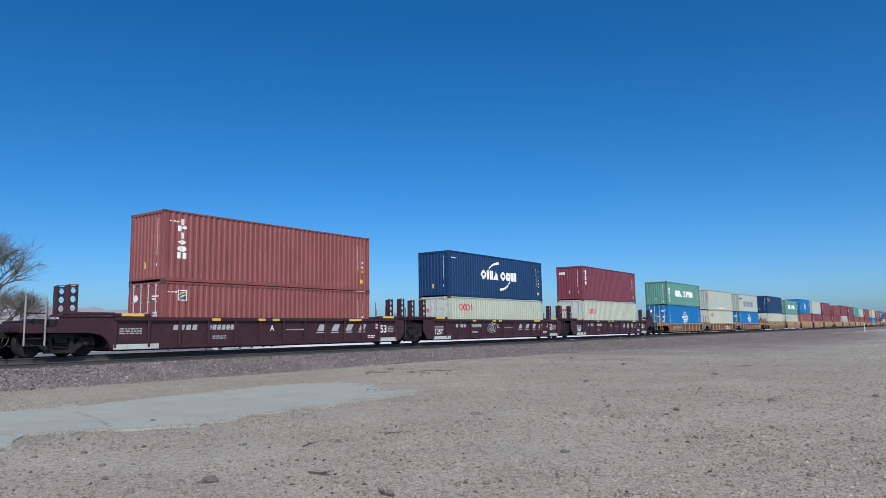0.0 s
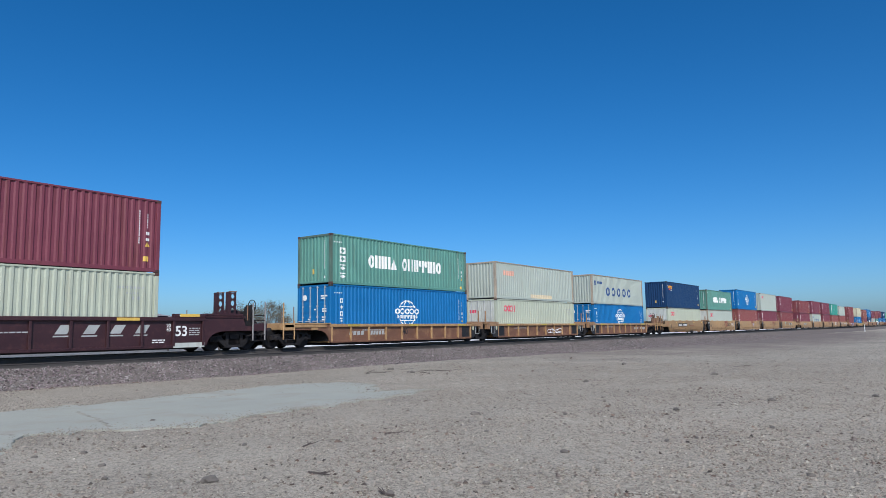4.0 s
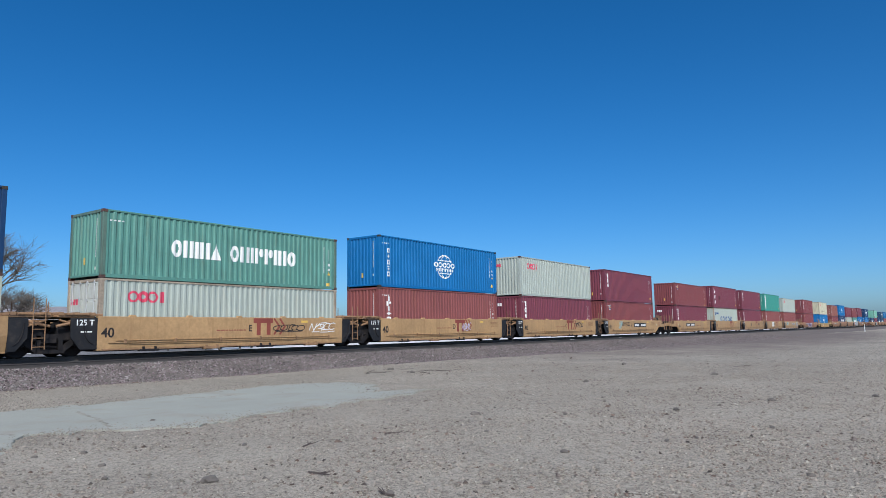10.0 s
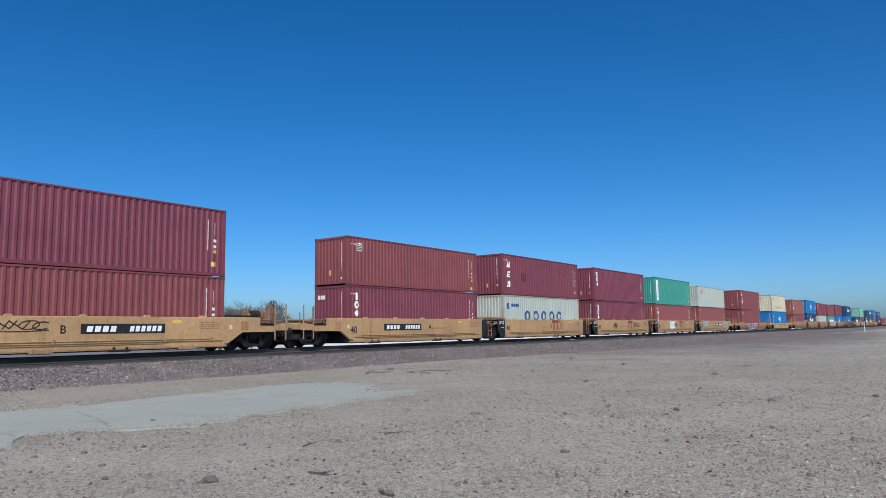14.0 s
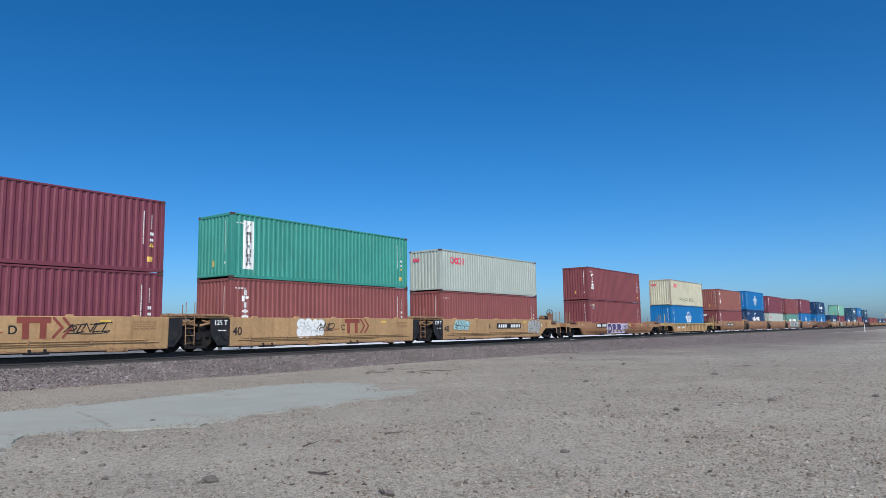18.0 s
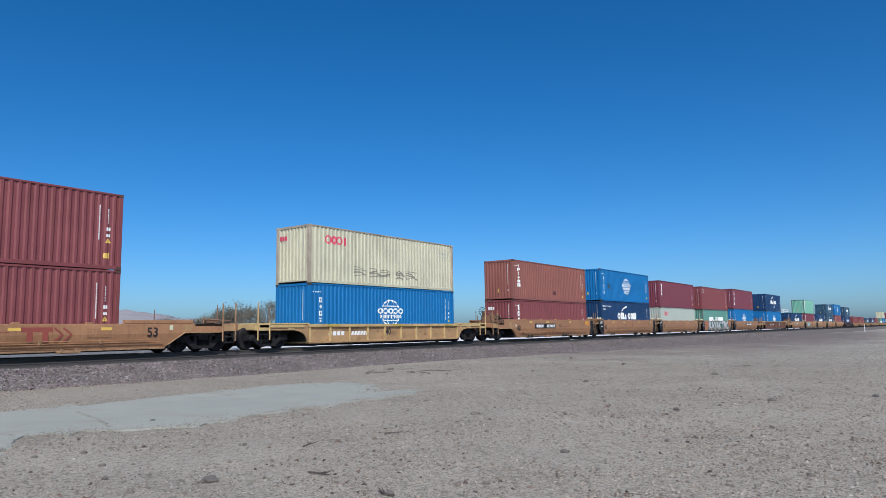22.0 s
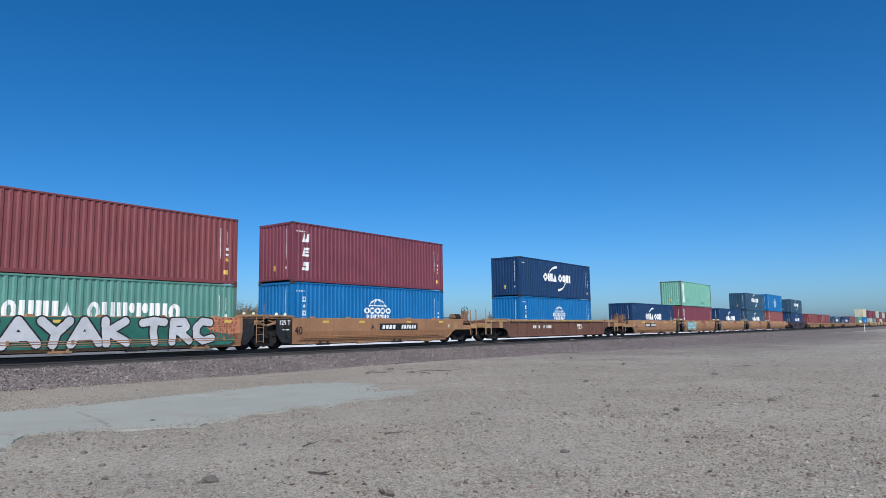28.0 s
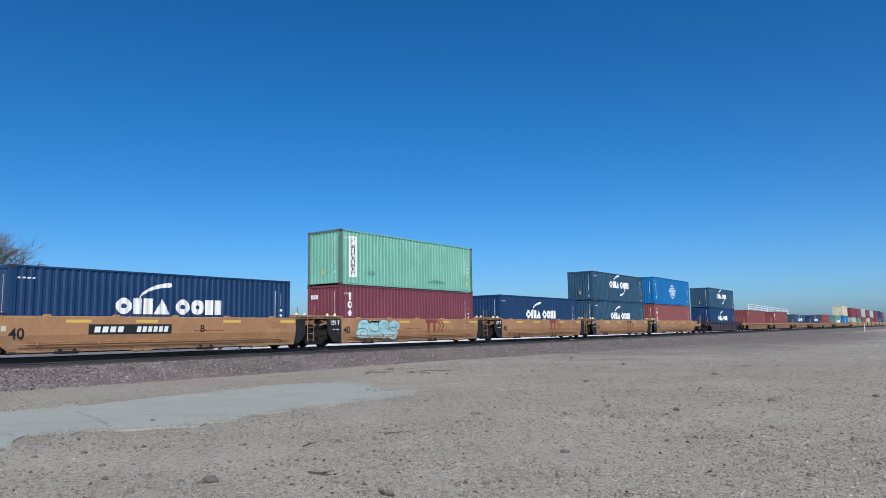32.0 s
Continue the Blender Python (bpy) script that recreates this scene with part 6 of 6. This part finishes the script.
for n, u, z, w, h, m, seed in ((8, 8.0, 0.78, 1.7, 0.34, BLACK, 21), (8, 10.2, 0.74, 1.6, 0.5, WHITE, 22), (9, 7.6, 0.72, 0.9, 0.5, LILAC, 23), (10, 8.3, 0.85, 1.5, 0.4, BLACK, 24), (11, 2.9, 0.9, 2.0, 0.4, BLACK, 25), (11, 2.3, 0.62, 0.7, 0.75, AQUA, 26), (14, 8.4, 0.8, 1.5, 0.42, BLACK, 27), (14, 3.4, 0.7, 0.8, 0.5, BLACK, 28), (15, 5.0, 0.8, 1.0, 0.4, BLACK, 29), (17, 6.7, 0.40, 1.1, 0.62, BLACK, 30), (5, 7.0, 0.42, 2.2, 0.35, WHITE, 31), (2, 4.05, 0.56, 0.9, 0.66, GREYTEXT, 32), (19, 11.3, 1.0, 0.8, 0.3, ORANGE, 33)):
    scrawl(CARS[n], u, z, w, h, m, seed)
slogan = MOVERS[MOVERS.index(CARS[20]) + 1]
put("lettering", letters("advanced container", 0.17, 0.012), WHITE, slogan, (0.40, -1.212, 2.36), "white lettering")
put("lettering", letters("light steel", 0.17, 0.012), WHITE, slogan, (0.40, -1.212, 2.08), "white lettering")

# ---- beyond the track ----
HILL = material("hazy_desert_hill", (0.315, 0.300, 0.318), 1.0, spots=0.12, scale=0.004, fine=0.03, bump=0, spec=0.0)
hill = Shape()
cols, rows = 140, 5
vs = []
for j in range(rows):
    for i in range(cols):
        a = radians(20 + 62 * i / (cols - 1))
        d = 2500 + 330 * j
        crest = (148 + 22 * noise.noise((i * 0.11, 3.1, 0)) + 18 * noise.noise((i * 0.37, 9.0, 0)) + 8 * noise.noise((i * 0.9, 4.0, 0))) * min(1.0, max(0.1, (i - 62) / 34))
        vs.append((d * math.cos(a), d * math.sin(a), -2 + max(crest, 6) * math.sin(math.pi / 2 * j / (rows - 1)) ** 1.2 + 5 * noise.noise((i * 0.5, j * 1.3, 1.0)) * (j > 0)))
hill.add(vs, [(j * cols + i, j * cols + i + 1, (j + 1) * cols + i + 1, (j + 1) * cols + i) for j in range(rows - 1) for i in range(cols - 1)])
tagged(part("backdrop", hill, HILL, None, smooth=True), "hazy pinkish-tan desert hills on the horizon", "hills", kind="structure")

PALE = material("white_gravel_lot", (0.70, 0.70, 0.69), 0.95, spots=0.05, spec=0.1)
lot = Shape().box(-120.0, 420.0, 42.0, 330.0, -0.25, 0.06)
tagged(part("pale_lot", lot, PALE, None), "bright white gravel lot behind the track", "lot", kind="structure")

STRIP = material("grey_mottled_rubble", (0.17, 0.165, 0.165), 0.95, spots=0.3, scale=1.2, fine=9, bump=0.6, stain=(0.55, 0.55, 0.55), stain_amount=0.8, spec=0.1)
strip = Shape()
for k in range(26):
    y0, y1 = 42.0 + k, 43.0 + k
    e0, e1 = 30.0 + 0.72 * k + 0.8 * noise.noise((k * 0.7, 1, 1)), 30.7 + 0.72 * k + 0.8 * noise.noise((k * 0.7 + 0.7, 1, 1))
    strip.add([(-60, y0, 0.09), (e0, y0, 0.09), (e1, y1, 0.09), (-60, y1, 0.09)], [(0, 1, 2, 3)])
tagged(part("rubble_strip", strip, STRIP, None), "mottled grey rubble strip on the rim of the white lot", "rubble", kind="structure")

BARK = material("grey_bare_bark", (0.075, 0.065, 0.06), 0.95, spots=0.2)
TWIG = material("dry_twig", (0.13, 0.112, 0.098), 0.95, spots=0.25)
LEAF = material("dusty_olive_leaf", (0.118, 0.118, 0.092), 0.9, spots=0.3, island=0.4)


def bare_tree(name, at, tall, seed, spread=0.62, depth=7, trunk=None, label="", leaves=0, lean=(0, 0), twigs=0):
    r = random.Random(seed)
    tree = new(name)
    tree.matrix_basis = pose(*at)
    tagged(tree, label, "tree" if "tree" in name else "bush", "trees behind the track")
    wood, crown, ends = Shape(), Shape(), []

    def grow(p, d, length, rad, level):
        q = p + d * length
        (wood if level < 2 else crown).rod(p, q, rad, 6 if level < 2 else 4 if level < 4 else 3, rad * 0.68)
        if level >= depth or rad < 0.003:
            ends.append((q, d))
            return
        for k in range(3 if level in (0, 1, 3, 5) else 2):
            nd = (d + Vector((r.uniform(-1, 1), r.uniform(-1, 1), r.uniform(-0.35, 0.55))) * spread).normalized()
            grow(q, nd, length * r.uniform(0.66, 0.88), rad * (r.uniform(0.62, 0.78) if trunk else r.uniform(0.55, 0.72)), level + 1)

    grow(Vector((0, 0, -0.1)), Vector((lean[0], lean[1], 1)).normalized(), tall * 0.24, trunk or tall * 0.028, 0)
    for e, d in ends:
        for _ in range(twigs):
            crown.rod(e, e + (d * 0.8 + Vector((r.uniform(-1, 1), r.uniform(-1, 1), r.uniform(-0.6, 0.6))) * 0.6) * r.uniform(0.3, 0.75), 0.009, 3, 0.003)
    part("trunk", wood, BARK, tree)
    tagged(part("crown", crown, TWIG, tree, "fine bare branches"), kind="stuff")
    if leaves:
        leaf = Shape()
        for e, _d in ends:
            for _ in range(leaves):
                c = e + Vector((r.gauss(0, 0.2), r.gauss(0, 0.2), r.gauss(0, 0.2)))
                a, b = Vector((r.uniform(-1, 1), r.uniform(-1, 1), r.uniform(-1, 1))) * 0.045, Vector((r.uniform(-1, 1), r.uniform(-1, 1), r.uniform(-1, 1))) * 0.045
                leaf.add([c - a, c + b, c + a, c - b], [(0, 1, 2, 3)])
        me = bpy.data.meshes.new("leaves")
        me.from_pydata(leaf.v, [], leaf.f)
        me.materials.append(None)
        tagged(put("foliage", me, LEAF, tree), kind="stuff")
    return tree


bare_tree("bare_tree", (19.0, 50.0, 0), 8.6, 9, 0.84, 8, trunk=0.20, twigs=2, label="grey leafless desert tree with fine branches")
bare_tree("bare_tree", (18.6, 48.0, 0), 5.6, 31, 0.95, 8, trunk=0.13, twigs=2, label="low leafless desert tree with fine branches")
for k, (x, y, t, lv) in enumerate(((38.1, 60.0, 3.4, 2), (40.8, 58.0, 3.8, 4), (42.3, 58.0, 4.8, 4), (44.0, 60.0, 5.0, 4), (46.3, 60.0, 5.2, 4), (48.6, 61.0, 5.4, 4), (51.0, 62.0, 5.6, 4), (52.6, 62.5, 5.0, 3), (89.3, 75.0, 5.2, 6), (93.0, 75.0, 4.8, 5), (66.6, 70.0, 4.0, 3), (72.1, 70.0, 3.7, 3), (130.0, 82.0, 5.4, 4), (180.0, 86.0, 5.8, 4), (271.0, 90.0, 6.7, 5))):
    bare_tree("desert_bush", (x, y, 0), t, 20 + k, 0.85, 6, label="dusty olive-brown desert bush", leaves=lv * 2 + 2)

# poles and a white pipe frame far behind the line
POLEWOOD = material("dark_pole_timber", (0.07, 0.055, 0.05), 0.9, spots=0.2)
for x, y, t in ((84.3, 75.0, 6.2), (86.7, 75.0, 5.5)):
    pole = new("timber_pole")
    pole.matrix_basis = pose(x, y, 0)
    tagged(pole, "thin dark timber pole behind the track", "pole")
    part("pole_shaft", Shape().rod((0, 0, -0.2), (0, 0, t), 0.09, 8, 0.06), POLEWOOD, pole)
    part("pole_cap", Shape().rod((0, 0, t), (0, 0, t + 0.05), 0.075, 8), POLEWOOD, pole)
gantry = new("pipe_frame")
gantry.matrix_basis = pose(203.0, 45.0, 0)
tagged(gantry, "tall open frame of white pipes behind the track", "frame")
for k in range(8):
    part("upright", Shape().rod((k * 8.1, 0, 0), (k * 8.1, 0, 7.6 - 0.12 * k), 0.08, 6), WHITE, gantry)
for z in (7.5, 6.9, 6.3, 5.7):
    part("cross_pipe", Shape().rod((0, 0, z), (57.0, 0, z - 0.8), 0.11, 6), WHITE, gantry)

# white marker post beside the line
marker = new("marker_post")
marker.matrix_basis = pose(140.0, 12.45, height(140.0, 12.45))
tagged(marker, "short white marker post standing in the gravel", "post")
part("post", Shape().box(-0.07, 0.07, -0.05, 0.05, -0.1, 1.25, 0.015), WHITE, marker)
part("cap", Shape().box(-0.075, 0.075, -0.055, 0.055, 1.25, 1.29, 0.01), WHITE, marker)

# larger stones and dry sticks on the gravel
ROCK = material("brown_grey_rock", (0.13, 0.115, 0.105), 0.9, spots=0.25, fine=25, bump=0.4)


def rock(x, y, size, seed):
    bm = bmesh.new()
    bmesh.ops.create_icosphere(bm, subdivisions=2, radius=1.0)
    for v in bm.verts:
        k = 1 + 0.45 * noise.noise(v.co * 1.3 + Vector((seed * 3.7, 0, 0)))
        v.co = Vector((v.co.x * size * k, v.co.y * size * 0.7 * k, v.co.z * size * 0.5 * k))
    me = bpy.data.meshes.new("rock")
    bm.to_mesh(me)
    bm.free()
    me.materials.append(None)
    ob = put("rock", me, ROCK, None, (x, y, height(x, y) + size * 0.22), turn=(0, 0, seed * 47 % 180))
    tagged(ob, "brown-grey rock lying on the gravel", "rock", "rocks on the gravel")


for k, (x, y, s) in enumerate(((4.82, 6.71, 0.105), (7.43, 12.12, 0.075), (8.27, 4.15, 0.06), (11.18, 7.46, 0.09), (5.41, 4.64, 0.06), (8.4, 1.35, 0.05), (21.2, 17.0, 0.12), (22.4, 19.1, 0.14), (9.3, 6.0, 0.05), (13.5, 4.4, 0.07), (16.0, 3.2, 0.08), (11.9, 2.4, 0.05), (6.6, 8.4, 0.045), (19.5, 9.0, 0.10), (24.0, 6.5, 0.11), (5.0, 9.8, 0.05), (30.0, 12.0, 0.13), (18.0, 1.5, 0.08), (20.0, 18.2, 0.08), (20.6, 17.9, 0.06), (21.3, 17.3, 0.07), (22.5, 17.0, 0.06), (6.3, 4.08, 0.045), (4.65, 8.67, 0.05), (7.68, 11.06, 0.04), (4.25, 7.85, 0.045), (4.46, 10.04, 0.04), (9.84, 3.36, 0.05), (11.77, 5.87, 0.055))):
    rock(x, y, s, k)


def stick(x, y, length, turn, seed):
    r = random.Random(seed)
    s = Shape()
    p = Vector((0, 0, 0.012))
    d = Vector((1, 0, 0))
    for k in range(6):
        q = p + d * length / 6
        s.rod(p, q, 0.016 * (1 - k * 0.1), 6, 0.016 * (0.9 - k * 0.1))
        if k in (2, 3):
            s.rod(q, q + Vector((0.1, r.uniform(-0.12, 0.12), 0.03)), 0.008, 5, 0.004)
        p, d = q, (d + Vector((0, r.uniform(-0.25, 0.25), r.uniform(-0.04, 0.05)))).normalized()
    tagged(put("dry_stick", s.mesh("dry_stick"), POLEWOOD, None, (x, y, height(x, y)), turn=(0, 0, turn)), "dry dark stick lying on the gravel", "stick", "sticks on the gravel")


for k, (x, y, l, t) in enumerate(((29.85, 7.3, 0.9, -45), (5.69, 6.1, 0.32, -80), (20.5, 18.7, 1.2, 20), (21.9, 17.2, 1.3, 10), (22.8, 18.9, 0.8, -20), (21.0, 16.0, 0.6, 60), (6.9, 7.5, 0.3, 20), (8.42, 7.31, 0.45, -30), (5.37, 4.55, 0.22, 100), (20.2, 18.4, 0.9, -35), (22.6, 16.9, 1.1, -40))):
    stick(x, y, l, t, k)


# ---- motion: the whole train rolls towards the viewer's left ----
RUN = [(0, 0.0), (4, 51.39), (8, 103.65), (12, 156.48), (16, 209.81), (20, 263.70), (24, 318.18), (28, 373.31), (32, 429.07)]


def motions():
    for thing in MOVERS:
        x, y, z = thing.matrix_basis.translation
        walk(thing, [(t, pose(x - s, y, z)) for t, s in RUN])
    # all wheels turn alike: one run of keys for each of a truck's two axles
    times = [k / FPS for k in range(961)]
    run = np.interp(times, [t for t, _ in RUN], [s for _, s in RUN])
    for dx in (-0.915, 0.915):
        same = [w for w in WHEELS if abs(w.matrix_basis.translation.x - dx) < 0.01]
        walk(same[0], [(t, pose(dx, 0, 0.485, 0, -math.degrees(s / 0.485), 0)) for t, s in zip(times, run)])
        lead = same[0].animation_data
        for w in same[1:]:
            w.rotation_mode = "QUATERNION"
            w.animation_data_create()
            w.animation_data.action = lead.action
            w.animation_data.action_slot = lead.action_slot


motions()
